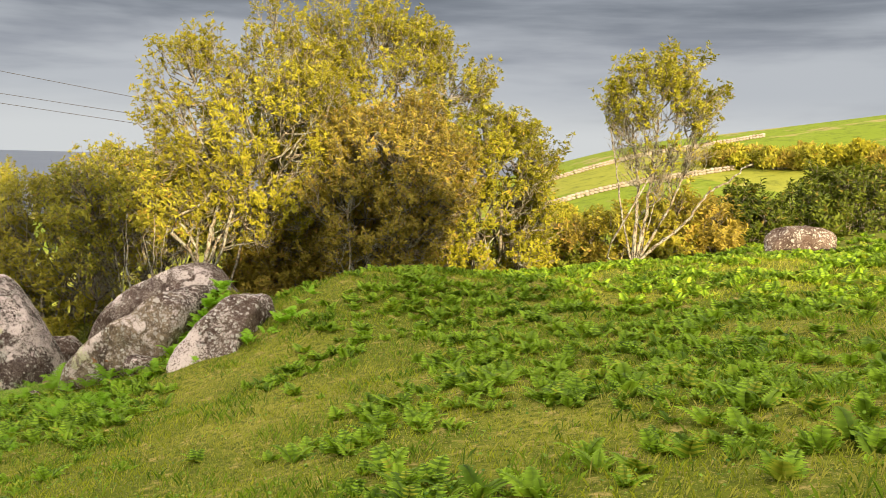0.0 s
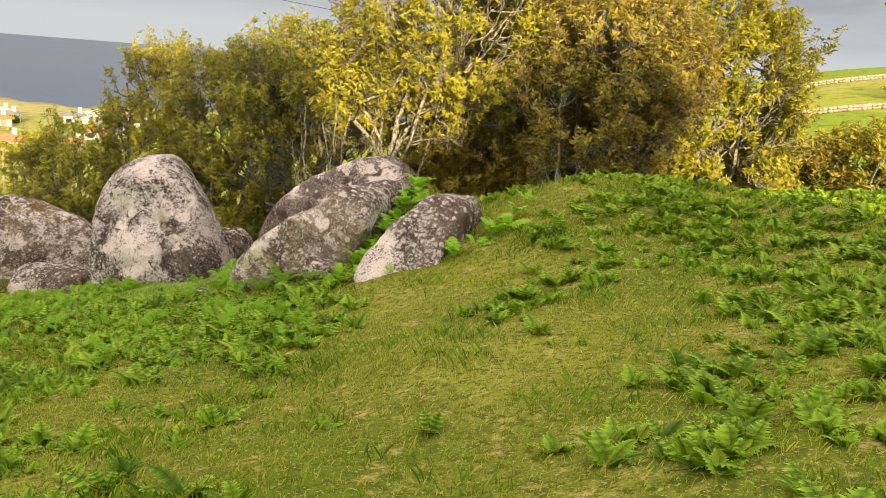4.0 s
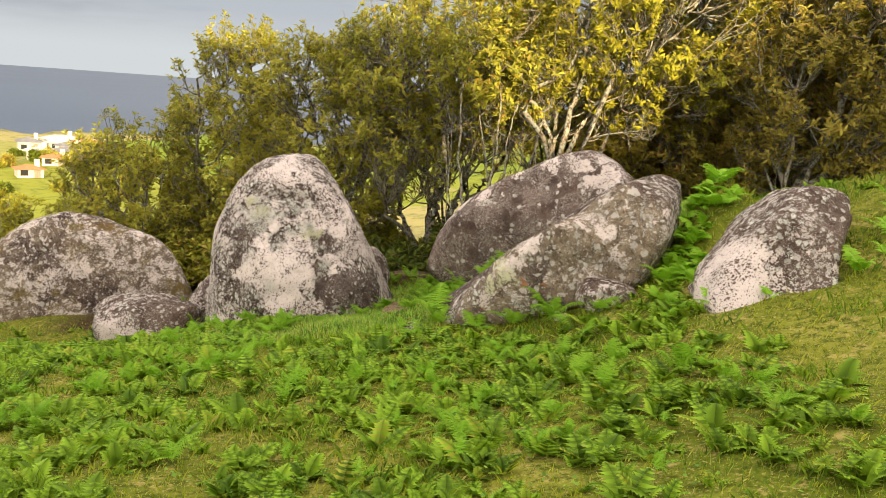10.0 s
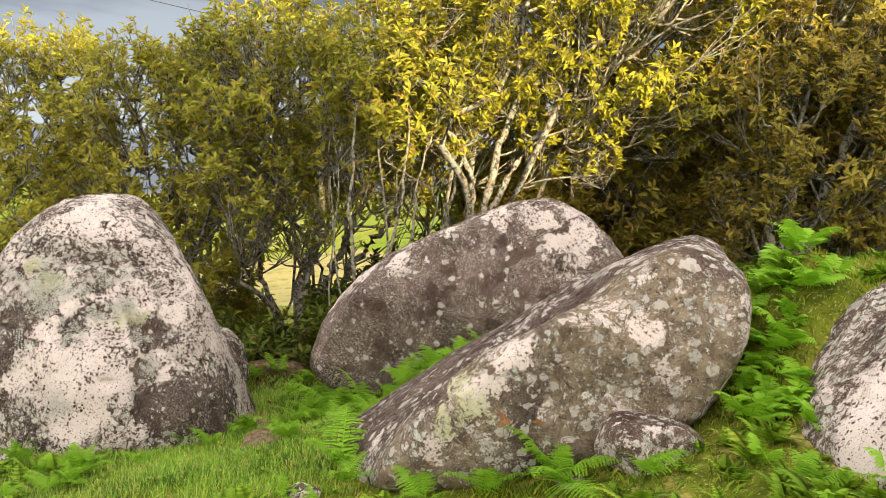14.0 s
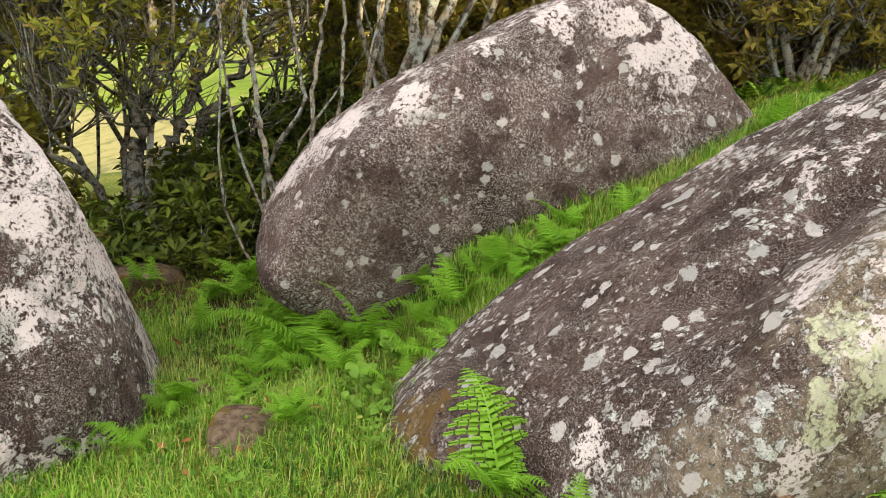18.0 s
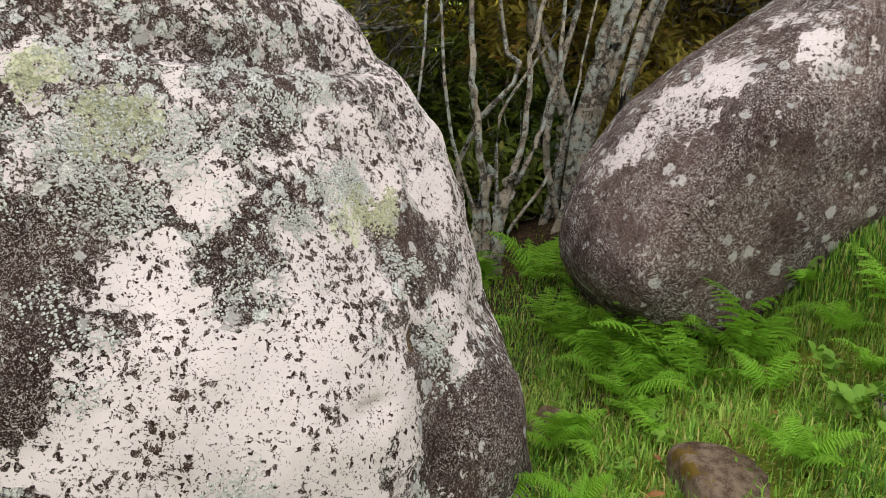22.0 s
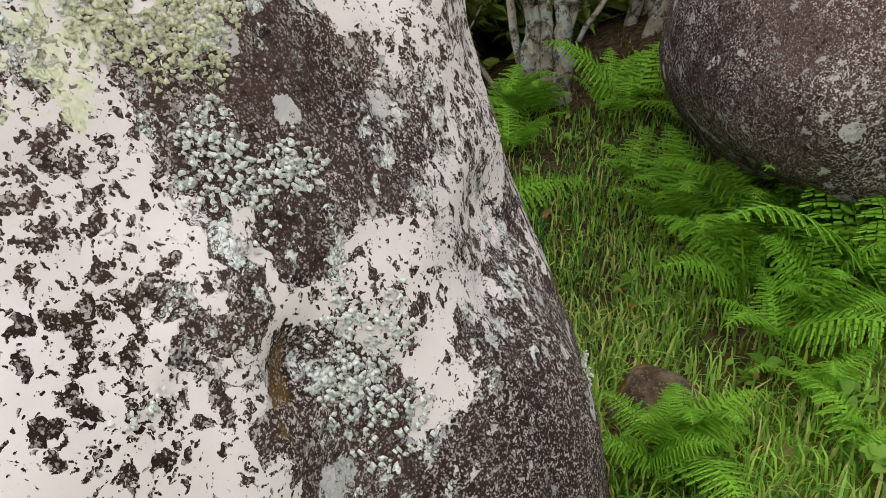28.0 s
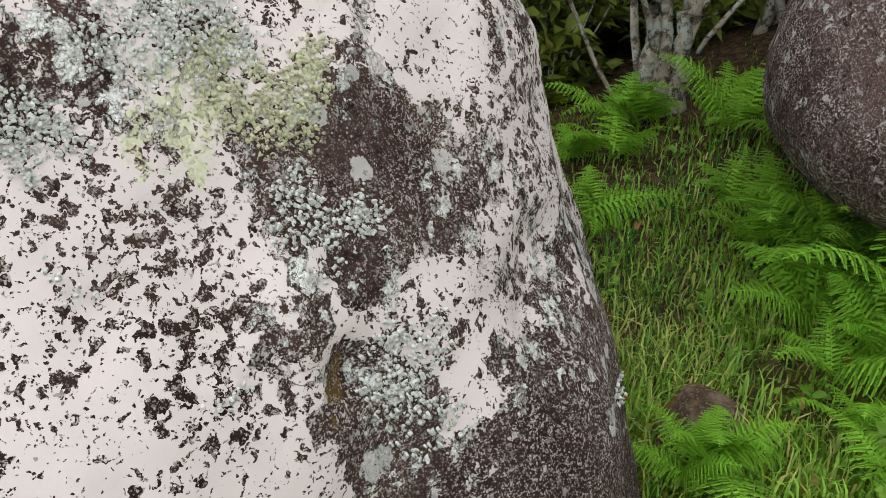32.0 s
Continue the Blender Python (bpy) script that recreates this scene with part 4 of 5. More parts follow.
    nodes = np.concatenate([nodes, *[b[2:] for b in boughs]])
    sizes = np.concatenate([sizes, np.full(sum(len(b) - 2 for b in boughs), 0.02)])
    limbs = list(reach(low, 0.016, 0.008, 5, 0.8))
    # twigs, all at once
    m = len(c) * twigs
    g = np.repeat(grow, twigs, 0)
    start = np.concatenate([l[rng.randint(3, 5, twigs)] for l in limbs])
    side = rng.normal(size=(m, 3))
    side -= (side * g).sum(1, keepdims=True) * g
    side /= np.linalg.norm(side, axis=1, keepdims=True)
    end = np.repeat(c, twigs, 0) + side * (gap * 0.62 * rng.uniform(0.1, 1.0, (m, 1)) ** 0.6) + g * rng.uniform(-0.22, 0.22, (m, 1))
    elbow = 0.5 * (start + end) + side * rng.uniform(0.0, 0.10, (m, 1)) - g * 0.03
    way = end - elbow + 0.15 * g
    way /= np.linalg.norm(way, axis=1, keepdims=True)
    u = np.cross(way, (0.31, 0.77, 0.2))
    u /= np.linalg.norm(u, axis=1, keepdims=True) + 1e-9
    w = np.cross(way, u)
    rings = [p + r * (math.cos(t) * u + math.sin(t) * w) for p, r in ((start, 0.008), (elbow, 0.0065), (end, 0.004)) for t in (0, 2.09, 4.19)]
    faces = [[3 * i + k, 3 * i + (k + 1) % 3, 3 * i + 3 + (k + 1) % 3, 3 * i + 3 + k] for i in range(2) for k in range(3)]
    wood.append((np.stack(rings, 1).reshape(-1, 3), (np.arange(m)[:, None, None] * 9 + np.array(faces)).reshape(-1, 4)))
    tree = new(name)
    tree.location = (x, y, z0)
    tagged(tree, label, category, group)
    part("trunk", shade(mesh_from("trunk", *join(wood))), M_BARK, tree, "grey lichen-flecked stems and twigs")
    full = np.repeat((c[:, 2] - zb) / (zt - zb), twigs) + 0.12 * rng.normal(size=m) > bald
    keep = (rng.rand(m) > bare) & (full | (rng.rand(m) < 0.12))
    tips, ways = [end[keep]], [way[keep]]
    for k in range(1, sides):
        also = (rng.rand(m) > 0.35) & full
        t = rng.uniform(0.1, 0.8, (also.sum(), 1))
        tips.append(elbow[also] * (1 - t) + end[also] * t + 0.03 * rng.normal(size=(also.sum(), 3)))
        ways.append(way[also])
    part("crown", mesh_from("crown", *leaf_rosettes(np.concatenate(tips), np.concatenate(ways), rng, leaf, 8)), mat, tree)
    return tree


TREES = "wind-shaped evergreen trees behind the boulders"
make_tree("tree", -5.35, 18.95, (1.15, 0.7, 1.9, 7.3, 2.5, 2.1), M_LEAF_GOLD, "evergreen tree with pale twisted stems in golden light", 5, 1, 0.05, group=TREES, wob=0.35, bare=0.35, leaf=0.088, bald=0.1, trunks=[
    (0.07, [(0.02, 0.0, 0.5), (0.10, 0.0, 1.1), (0.32, 0.05, 1.9), (0.55, 0.2, 2.9), (0.6, 0.3, 4.2)]),
    (0.048, [(-0.06, 0.0, 0.4), (0.05, 0.0, 1.2), (0.22, 0.0, 1.95), (-0.12, 0.0, 2.45), (-0.42, -0.05, 3.0), (-0.8, 0.0, 3.7)]),
    (0.045, [(0.1, 0.05, 0.6), (0.4, 0.0, 1.9), (0.75, 0.0, 2.6), (1.2, 0.1, 2.95), (1.75, 0.1, 3.55), (2.2, 0.2, 4.3)]),
    (0.03, [(-0.25, 0.1, 0.5), (-0.2, 0.0, 1.3), (0.0, 0.0, 2.3), (0.1, 0.1, 3.3)])])
make_tree("tree", -6.28, 18.45, (0.2, 0.7, 2.3, 4.6, 1.3, 1.1), M_LEAF_OLIVE, "slender tree with many thin pale forking stems", 3, 12, 0.02, group=TREES, root=0.12, trunks=[
    (0.065, [(-0.08, 0.1, -0.1), (-0.07, 0.1, 0.35), (-0.02, 0.08, 0.75)]),
    (0.060, [(0.06, 0.0, -0.1), (0.05, 0.02, 0.3), (0.12, 0.05, 0.7)]),
    (0.030, [(-0.02, 0.06, 0.5), (-0.12, 0.08, 0.85), (-0.2, 0.1, 1.3), (-0.32, 0.12, 2.0), (-0.3, 0.2, 3.0)]),
    (0.026, [(0.08, 0.04, 0.5), (0.22, 0.08, 0.95), (0.18, 0.1, 1.5), (0.30, 0.1, 2.2), (0.26, 0.2, 3.0)]),
    (0.022, [(0.1, 0.04, 0.55), (0.34, 0.1, 0.9), (0.44, 0.12, 1.5), (0.40, 0.15, 2.1), (0.55, 0.2, 2.9)]),
    (0.016, [(-0.06, 0.08, 0.4), (-0.3, 0.1, 0.85), (-0.42, 0.1, 1.4), (-0.52, 0.1, 2.2)]),
    (0.014, [(0.1, 0.02, 0.35), (0.5, 0.1, 0.7), (0.6, 0.1, 1.5), (0.7, 0.1, 2.3)])])
make_tree("tree", -1.65, 18.6, (0.42, 0.15, 0.1, 4.1, 2.1, 1.6), M_LEAF_DULL, "dense brownish evergreen tree leaning over the knoll", 6, 2, 0.04, group=TREES, bare=0.3, bald=0.05, gap=0.31, leaf=0.09, trunks=[
    (0.07, [(0.10, 0.0, 0.3), (0.32, 0.0, 0.75), (0.55, 0.0, 1.4), (0.75, 0.05, 2.3), (0.9, 0.1, 3.1)]),
    (0.06, [(0.2, 0.0, 0.2), (0.6, -0.05, 0.5), (1.05, -0.1, 0.8), (1.5, 0.0, 1.4), (1.8, 0.0, 2.2)]),
    (0.045, [(-0.2, 0.0, 0.3), (-0.5, 0.0, 1.0), (-0.8, 0.1, 2.0), (-0.7, 0.2, 3.2)])])
make_tree("tree", 0.85, 20.3, (0.1, -0.2, -0.2, 4.3, 1.9, 1.7), M_LEAF_GOLD, "bushy golden-green evergreen reaching down to the grass", 8, 3, 0.05, group=TREES, bare=0.2, leaf=0.088, gap=0.38)
make_tree("tree", -2.4, 22.0, (0.6, 0.0, 1.5, 7.7, 3.0, 2.0), M_LEAF_GOLD, "tall evergreen tree with a sunlit yellow-green crown", 9, 4, 0.06, group=TREES, bare=0.2, leaf=0.088, gap=0.38)
make_tree("tree", -7.15, 21.3, (-0.1, -0.5, 1.45, 5.2, 2.1, 1.9), M_LEAF_OLIVE, "evergreen tree with a cluster of bare grey lower stems", 3, 5, 0.045, group=TREES, root=0.3, bare=0.35, bald=0.3, leaf=0.09, trunks=[
    (0.11, [(-0.08, 0.0, 0.4), (-0.12, 0.0, 0.9), (-0.05, 0.0, 1.35), (0.1, 0.0, 1.9), (0.0, 0.0, 3.0)]),
    (0.09, [(0.04, -0.1, 0.4), (0.12, -0.1, 0.9), (0.28, -0.1, 1.3), (0.5, -0.1, 1.9), (0.7, -0.2, 2.7)]),
    (0.075, [(0.2, 0.0, 0.3), (0.34, 0.0, 0.7), (0.42, 0.0, 1.1), (0.66, 0.0, 1.55), (1.0, 0.0, 1.95), (1.3, 0.1, 2.6)]),
    (0.06, [(0.3, -0.1, 0.3), (0.46, -0.1, 0.8), (0.5, -0.1, 1.3), (0.42, -0.1, 2.0)]),
    (0.05, [(-0.3, 0.1, 0.3), (-0.7, 0.1, 1.0), (-0.9, 0.1, 1.8), (-1.2, 0.1, 2.6)])])
make_tree("tree", -9.1, 21.6, (0.0, 0.0, 0.4, 5.1, 1.9, 1.7), M_LEAF_OLIVE, "olive-green evergreen tree behind the tall boulder", 6, 6, 0.045, group=TREES, bare=0.3, bald=0.2)
make_tree("tree", -11.6, 22.5, (0.0, 0.0, 0.2, 5.5, 1.45, 1.4), M_LEAF_OLIVE, "narrow round-topped evergreen tree", 6, 7, 0.045, group=TREES)
make_tree("tree", -13.2, 21.6, (0.0, 0.0, 0.1, 3.7, 1.6, 1.4), M_LEAF_OLIVE, "low evergreen tree with many pale twigs", 7, 8, 0.04, group=TREES, bare=0.3)
make_tree("tree", 4.3, 19.9, (0.5, 0.0, 1.7, 5.2, 1.5, 1.0), M_LEAF_GOLD, "lone slender tree with bare twigs below a flat sunlit crown", 3, 9, 0.03, group=TREES, root=0.12, bare=0.15, bald=0.5, leaf=0.088, gap=0.36, trunks=[
    (0.055, [(0.0, 0.0, 0.5), (0.05, 0.0, 1.2), (0.02, 0.0, 2.2), (-0.2, 0.0, 3.3)]),
    (0.05, [(0.1, 0.0, 0.4), (0.22, 0.0, 1.0), (0.3, 0.0, 2.0), (0.4, 0.0, 3.4)]),
    (0.04, [(0.15, 0.0, 0.3), (0.5, 0.0, 0.9), (0.9, 0.0, 1.7), (1.2, 0.0, 2.7), (1.4, 0.0, 3.4)]),
    (0.04, [(0.2, 0.0, 0.3), (0.7, 0.0, 0.7), (1.2, 0.0, 1.1), (1.5, 0.0, 1.7), (2.0, 0.0, 2.0), (2.5, 0.0, 2.4)]),
    (0.03, [(-0.1, 0.0, 0.4), (-0.3, 0.0, 1.2), (-0.5, 0.0, 2.4), (-0.7, 0.0, 3.4)])])
make_tree("shrub", -15.6, 20.0, (0, 0, -0.6, 2.0, 1.6, 1.3), M_LEAF_GOLD, "yellow-green evergreen shrub beside the boulder", 8, 10, 0.03, category="shrub")
make_tree("shrub", -17.5, 23.0, (0, 0, 0.0, 2.6, 1.8, 1.4), M_LEAF_GOLD, "yellow-green shrub at the wood's edge", 6, 11, 0.035, category="shrub")
make_tree("tree", -7.6, 23.2, (0, 0, 2.2, 5.2, 1.8, 1.3), M_LEAF_OLIVE, "evergreen tree at the back of the wood", 5, 15, 0.04, group=TREES, gap=0.5)
make_tree("tree", -5.2, 23.2, (0, 0, 1.7, 5.6, 1.7, 1.4), M_LEAF_OLIVE, "evergreen tree at the back of the wood", 5, 16, 0.04, group=TREES, gap=0.5)
UNDER = "shady undergrowth below the trees"
for k, (x, y, top, r) in enumerate([(-6.1, 20.6, 1.1, 0.8), (-8.9, 20.6, 1.2, 0.8), (-5.0, 21.2, 1.6, 1.0), (-3.6, 20.2, 1.3, 0.9), (-10.4, 20.4, 1.3, 0.9), (-2.2, 20.0, 1.4, 0.9), (-3.6, 21.6, 2.4, 1.3), (-1.2, 21.4, 2.4, 1.3),
                                    (-5.6, 22.4, 1.5, 1.1), (-12.2, 20.9, 1.4, 1.0), (-8.4, 22.2, 1.3, 1.0), (-5.1, 20.0, 1.1, 0.8), (-8.0, 20.2, 0.9, 0.6), (-4.4, 19.6, 1.0, 0.7), (-6.6, 22.9, 1.0, 0.9), (-4.4, 20.9, 2.0, 1.0), (-6.6, 19.5, 0.8, 0.6), (-5.7, 19.6, 0.9, 0.6), (-7.4, 19.6, 0.7, 0.5), (-6.7, 20.3, 1.1, 0.7)]):
    # darkest leaves in the middle, their colour standing in for deep shade
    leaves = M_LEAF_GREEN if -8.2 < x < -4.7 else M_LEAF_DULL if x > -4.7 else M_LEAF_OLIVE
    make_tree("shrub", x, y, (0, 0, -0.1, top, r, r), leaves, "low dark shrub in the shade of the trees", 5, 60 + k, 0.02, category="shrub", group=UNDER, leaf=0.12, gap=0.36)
EDGE = "dense shrubs along the back of the wood"
for k, (x, y, top, r, mat) in enumerate([(-3.3, 20.3, 3.6, 1.1, M_LEAF_DULL), (-1.2, 19.7, 2.2, 0.9, M_LEAF_DULL), (-0.4, 20.6, 3.0, 1.1, M_LEAF_OLIVE), (2.0, 20.9, 1.5, 0.8, M_LEAF_GOLD),
                                         (-4.0, 23.4, 3.0, 1.4, M_LEAF_OLIVE), (-1.6, 23.8, 3.4, 1.5, M_LEAF_OLIVE), (-10.4, 22.2, 3.0, 1.2, M_LEAF_OLIVE), (-14.6, 22.4, 2.2, 1.2, M_LEAF_OLIVE)]):
    make_tree("shrub", x, y, (0, 0, -0.3, top, r, r), mat, "dense twiggy evergreen shrub at the wood's edge", 7, 80 + k, 0.022, category="shrub", group=EDGE, leaf=0.12, gap=0.5)
SHRUBS = "low shrubs behind the rise"
for k, (x, y, top, r, mat) in enumerate([(2.4, 22.2, 1.2, 0.9, M_LEAF_GREEN), (3.3, 22.4, 1.5, 0.8, M_LEAF_DULL), (4.3, 22.4, 1.7, 0.8, M_LEAF_OLIVE), (5.6, 22.6, 2.0, 0.8, M_LEAF_OLIVE), (6.7, 22.8, 1.7, 0.9, M_LEAF_DULL),
                                         (8.1, 23.6, 1.9, 0.9, M_LEAF_GREEN), (9.6, 24.0, 1.8, 1.1, M_LEAF_GREEN), (11.4, 24.5, 2.2, 1.5, M_LEAF_GREEN), (13.6, 25.0, 2.2, 1.5, M_LEAF_GREEN)]):
    make_tree("shrub", x, y, (0, 0, -0.4, top, r + 0.3, r + 0.2), mat, "dense evergreen shrub behind the rise", 6, 20 + k, 0.025, category="shrub", group=SHRUBS, leaf=0.13, gap=0.5)

# unseen windbreak trees, added on the bank to shade the knoll from the low sun
SUN_BLOCK = "windbreak trees"
for k, (x, y, top, r) in enumerate([(0.4, -12.8, 2.5, 2.0), (3.0, -12.8, 2.9, 1.8), (6.2, -12.8, 1.45, 1.8), (9.6, -12.8, 3.35, 1.7), (4.8, -13.2, 1.3, 1.6), (7.2, -13.2, 1.4, 1.4)]):
    make_tree("tree", x, y, (0, 0, -0.3, top, r, r), M_LEAF_OLIVE, "unseen evergreen tree added on the bank to block the low sun", 6, 40 + k, 0.08, category="tree", group=SUN_BLOCK, leaf=0.34, gap=0.7)


# ---- bracken ----
def frond(rng, length, lean, fine=1):
    """One bracken frond, all of a piece: a curved stalk with tapering side leaflets. fine: 2 toothed, 1 whole leaflets, 0 far off."""
    n = (10, 13, 17)[fine]
    t = np.linspace(0, 1, n + 3)
    up, out = length * np.sin(lean) * t * (1 - 0.5 * t * t), length * np.cos(lean) * t * (1 + 0.3 * t)
    stalk = np.stack([out, 0.03 * length * np.sin(3 * t + rng.uniform(0, 6)), up], -1)
    thin = (length * 0.010 * np.linspace(1, 0.3, n + 3))[:, None] * np.array([[0, 1.0, 0]])
    k = np.arange(n + 2)
    verts = [np.stack([stalk + thin, stalk - thin], 1).reshape(-1, 3)]
    faces = [np.stack([2 * k, 2 * k + 1, 2 * k + 3], -1), np.stack([2 * k, 2 * k + 3, 2 * k + 2], -1)]
    base = len(verts[0])
    way = np.gradient(stalk, axis=0)
    way /= np.linalg.norm(way, axis=1, keepdims=True)
    if not fine:
        verts, faces = [stalk], []
        for side in (-1, 1):
            k = np.arange(1, n + 1)
            u = (k - 1) / n
            reach = (length * 0.40 * (1 - u) ** 0.8)[:, None] * rng.uniform(0.8, 1.15, (n, 1))
            tip = stalk[k] + reach * (np.array([0, side, 0]) + way[k] * 0.55 + (0, 0, -0.2))
            verts.append(tip)
            faces.append(np.stack([k - 1, k + 1, n + 3 + k - 1 + (0 if side < 0 else n)], -1))
        return np.concatenate(verts), np.concatenate(faces)
    for k in range(2, n + 2):
        u = (k - 2) / n
        reach = length * 0.36 * (1 - u) ** 0.8 * min(1.0, 0.6 + 2.5 * u) * rng.uniform(0.85, 1.1)
        for side in (-1, 1):
            d = np.array([0, side, 0]) + way[k] * 0.35 + (0, 0, rng.uniform(-0.2, 0.12))
            d /= np.linalg.norm(d)
            fwd = way[k] - (way[k] @ d) * d
            fwd /= np.linalg.norm(fwd)
            wide = length * (0.068, 0.040, 0.034)[fine] * (1 - 0.6 * u)
            m = (1, 3, 4)[fine]
            s = np.linspace(0, 1, m + 1)
            rib = stalk[k] + d * (reach * s)[:, None] - np.array([0, 0, 1.0]) * (0.25 * reach * s**2)[:, None]
            if fine < 2:
                w = (wide * np.sin(np.pi * (0.22 + 0.76 * s)) ** 0.8)[:, None] * fwd
                i = np.arange(m)
                verts.append(np.concatenate([rib + w, rib - w]))
                faces.append(np.concatenate([np.stack([i, i + 1, i + m + 2], -1), np.stack([i, i + m + 2, i + m + 1], -1)]) + base)
                faces.append(np.array([[2 * k, base, base + m + 1]]))
                base += 2 * m + 2
                continue
            w = (wide * (1 - 0.80 * s[:-1]))[:, None]
            a, b = rib[:-1], rib[1:]
            rows = [rib]
            i = np.arange(m)
            for sign, at in ((1, m + 1), (-1, 3 * m + 1)):
                tip = (a + b) / 2 + sign * fwd * w + d * 0.45 * w - np.array([0, 0, 0.2]) * w
                rows += [tip + (b - a) * 0.30, tip - (b - a) * 0.42]
                faces.append(np.concatenate([np.stack([i, i + 1, at + i], -1), np.stack([i, at + i, at + m + i], -1)]) + base)
            verts.append(np.concatenate(rows))
            faces.append(np.array([[2 * k, 2 * k + 1, base]]))
            base += 5 * m + 1
    return np.concatenate(verts), np.concatenate(faces)


def fern_arrays(rng, fine):
    pieces = []
    for k in range(rng.randint(4, 7)):
        v, f = frond(rng, rng.uniform(0.26, 0.46), radians(rng.uniform(36, 74)), 1 if fine else 0)
        a = 2 * np.pi * (k + rng.uniform(-0.3, 0.3)) / 5.5
        r = np.array([[math.cos(a), -math.sin(a), 0], [math.sin(a), math.cos(a), 0], [0, 0, 1]])
        pieces.append((v @ r.T + r @ (0.03, 0, 0), f))
    return join(pieces)


rng = np.random.RandomState(77)
FRONDS = {1: [], 2: []}
for k in range(6):
    for level in (1, 2):
        me = mesh_from("frond", *frond(rng, 0.26 + 0.045 * k, radians(rng.uniform(36, 66)), level))
        me.materials.append(M_FERN_DEEP)
        FRONDS[level].append(me)


def fern(x, y, size, label, group, seed, steep=0.0, level=1):
    """A bracken plant: an Empty at the root with four to seven arching fronds."""
    q = np.random.RandomState(seed)
    plant = new("bracken")
    plant.location = (x, y, ground_z(x, y) + 0.05)
    tagged(plant, label, "fern", group)
    n = q.randint(4, 8)
    for k in range(n):
        leafy = new("frond", FRONDS[level][q.randint(6)])
        leafy.parent = plant
        leafy.matrix_basis = Matrix.LocRotScale((q.normal() * 0.02, q.normal() * 0.02, 0), Euler((q.normal() * 0.2, q.normal() * 0.2 - steep, 2 * math.pi * (k + q.uniform(-0.3, 0.3)) / n)), (size * q.uniform(0.75, 1.2),) * 3)
    return plant


def fern_love(x, y):
    """How thickly bracken grows: a belt below the boulders, their feet, and the rise; little on the trodden turf."""
    p = np.stack([x, y, 0 * x], -1)
    patch = lump(p, 0.55, 3, 0.6, 21)
    belt = np.exp(-((y - 12.3 - 0.32 * (-6.5 - x)) / 1.7) ** 2) * smooth(-x, 2.6, 4.6)
    rise = smooth(x, -1.5, 1.5) * smooth(y, 2.5, 5.5) * 0.62
    low = smooth(-x, 5, 8) * 0.6
    open_turf = np.exp(-(((x + 2.6) / 1.8) ** 2 + ((y - 9.5) / 3.2) ** 2))
    return np.clip(0.34 + 0.85 * belt + rise + low + 2.2 * patch - 0.5 * open_turf, 0, 1)


ROCK_SPOTS = [(-8.3, 16.75, 1.15), (-5.4, 17.0, 1.35), (-4.95, 14.6, 1.35), (-3.1, 13.1, 0.75), (-13.2, 20.2, 1.8), (-10.75, 17.1, 0.7)]


def clear_of_rocks(x, y, slack=0.0):
    ok = np.ones(len(x), bool)
    for cx, cy, r in ROCK_SPOTS:
        ok &= np.hypot(x - cx, y - cy) > r - slack
    return ok


def plant_ferns():
    n = 54000
    x, y = rng.uniform(-21, 12, n), rng.uniform(-1, 24, n)
    want = fern_love(x, y)
    low_turf = 1 - 0.6 * smooth(y, 16, 18)
    want = want * low_turf * smooth(x, -21, -16) * smooth(-x, -12, -7) * smooth(y, -1, 4) * smooth(-y, -24, -20)
    keep = (rng.rand(n) < want * 0.56) & clear_of_rocks(x, y, -0.05)
    keep &= ~((x > -8.1) & (x < -5.9) & (y > 14.0) & (y < 18.6))
    x, y = x[keep], y[keep]
    z = height(x, y)
    near = (y > 9.2) & (x < -3.0) & (x > -9.5)
    order = np.argsort(~near, kind="stable")
    made = 0
    far = []
    for i in order:
        size, turn = rng.uniform(0.24, 0.68), rng.uniform(0, 2 * math.pi)
        if near[i] and made < 150:
            fern(x[i], y[i], size, "fresh green bracken fern growing in the meadow grass", "bracken in the meadow", int(i), 0.0, 2)
            made += 1
        else:
            v, f = fern_arrays(rng, False) if not far or len(far) < 14 else far[rng.randint(14)][:2]
            c, s = math.cos(turn), math.sin(turn)
            r = np.array([[c, -s, 0], [s, c, 0], [0, 0, 1]])
            far.append((v, f, v @ r.T * size + (x[i], y[i], z[i] - 0.01)))
    v, f = join([(w, f) for _, f, w in far])
    tagged(part("bracken_cover", mesh_from("bracken_cover", v, f), M_FERN), "green bracken spreading over the sloping meadow", "bracken", kind="stuff")


plant_ferns()

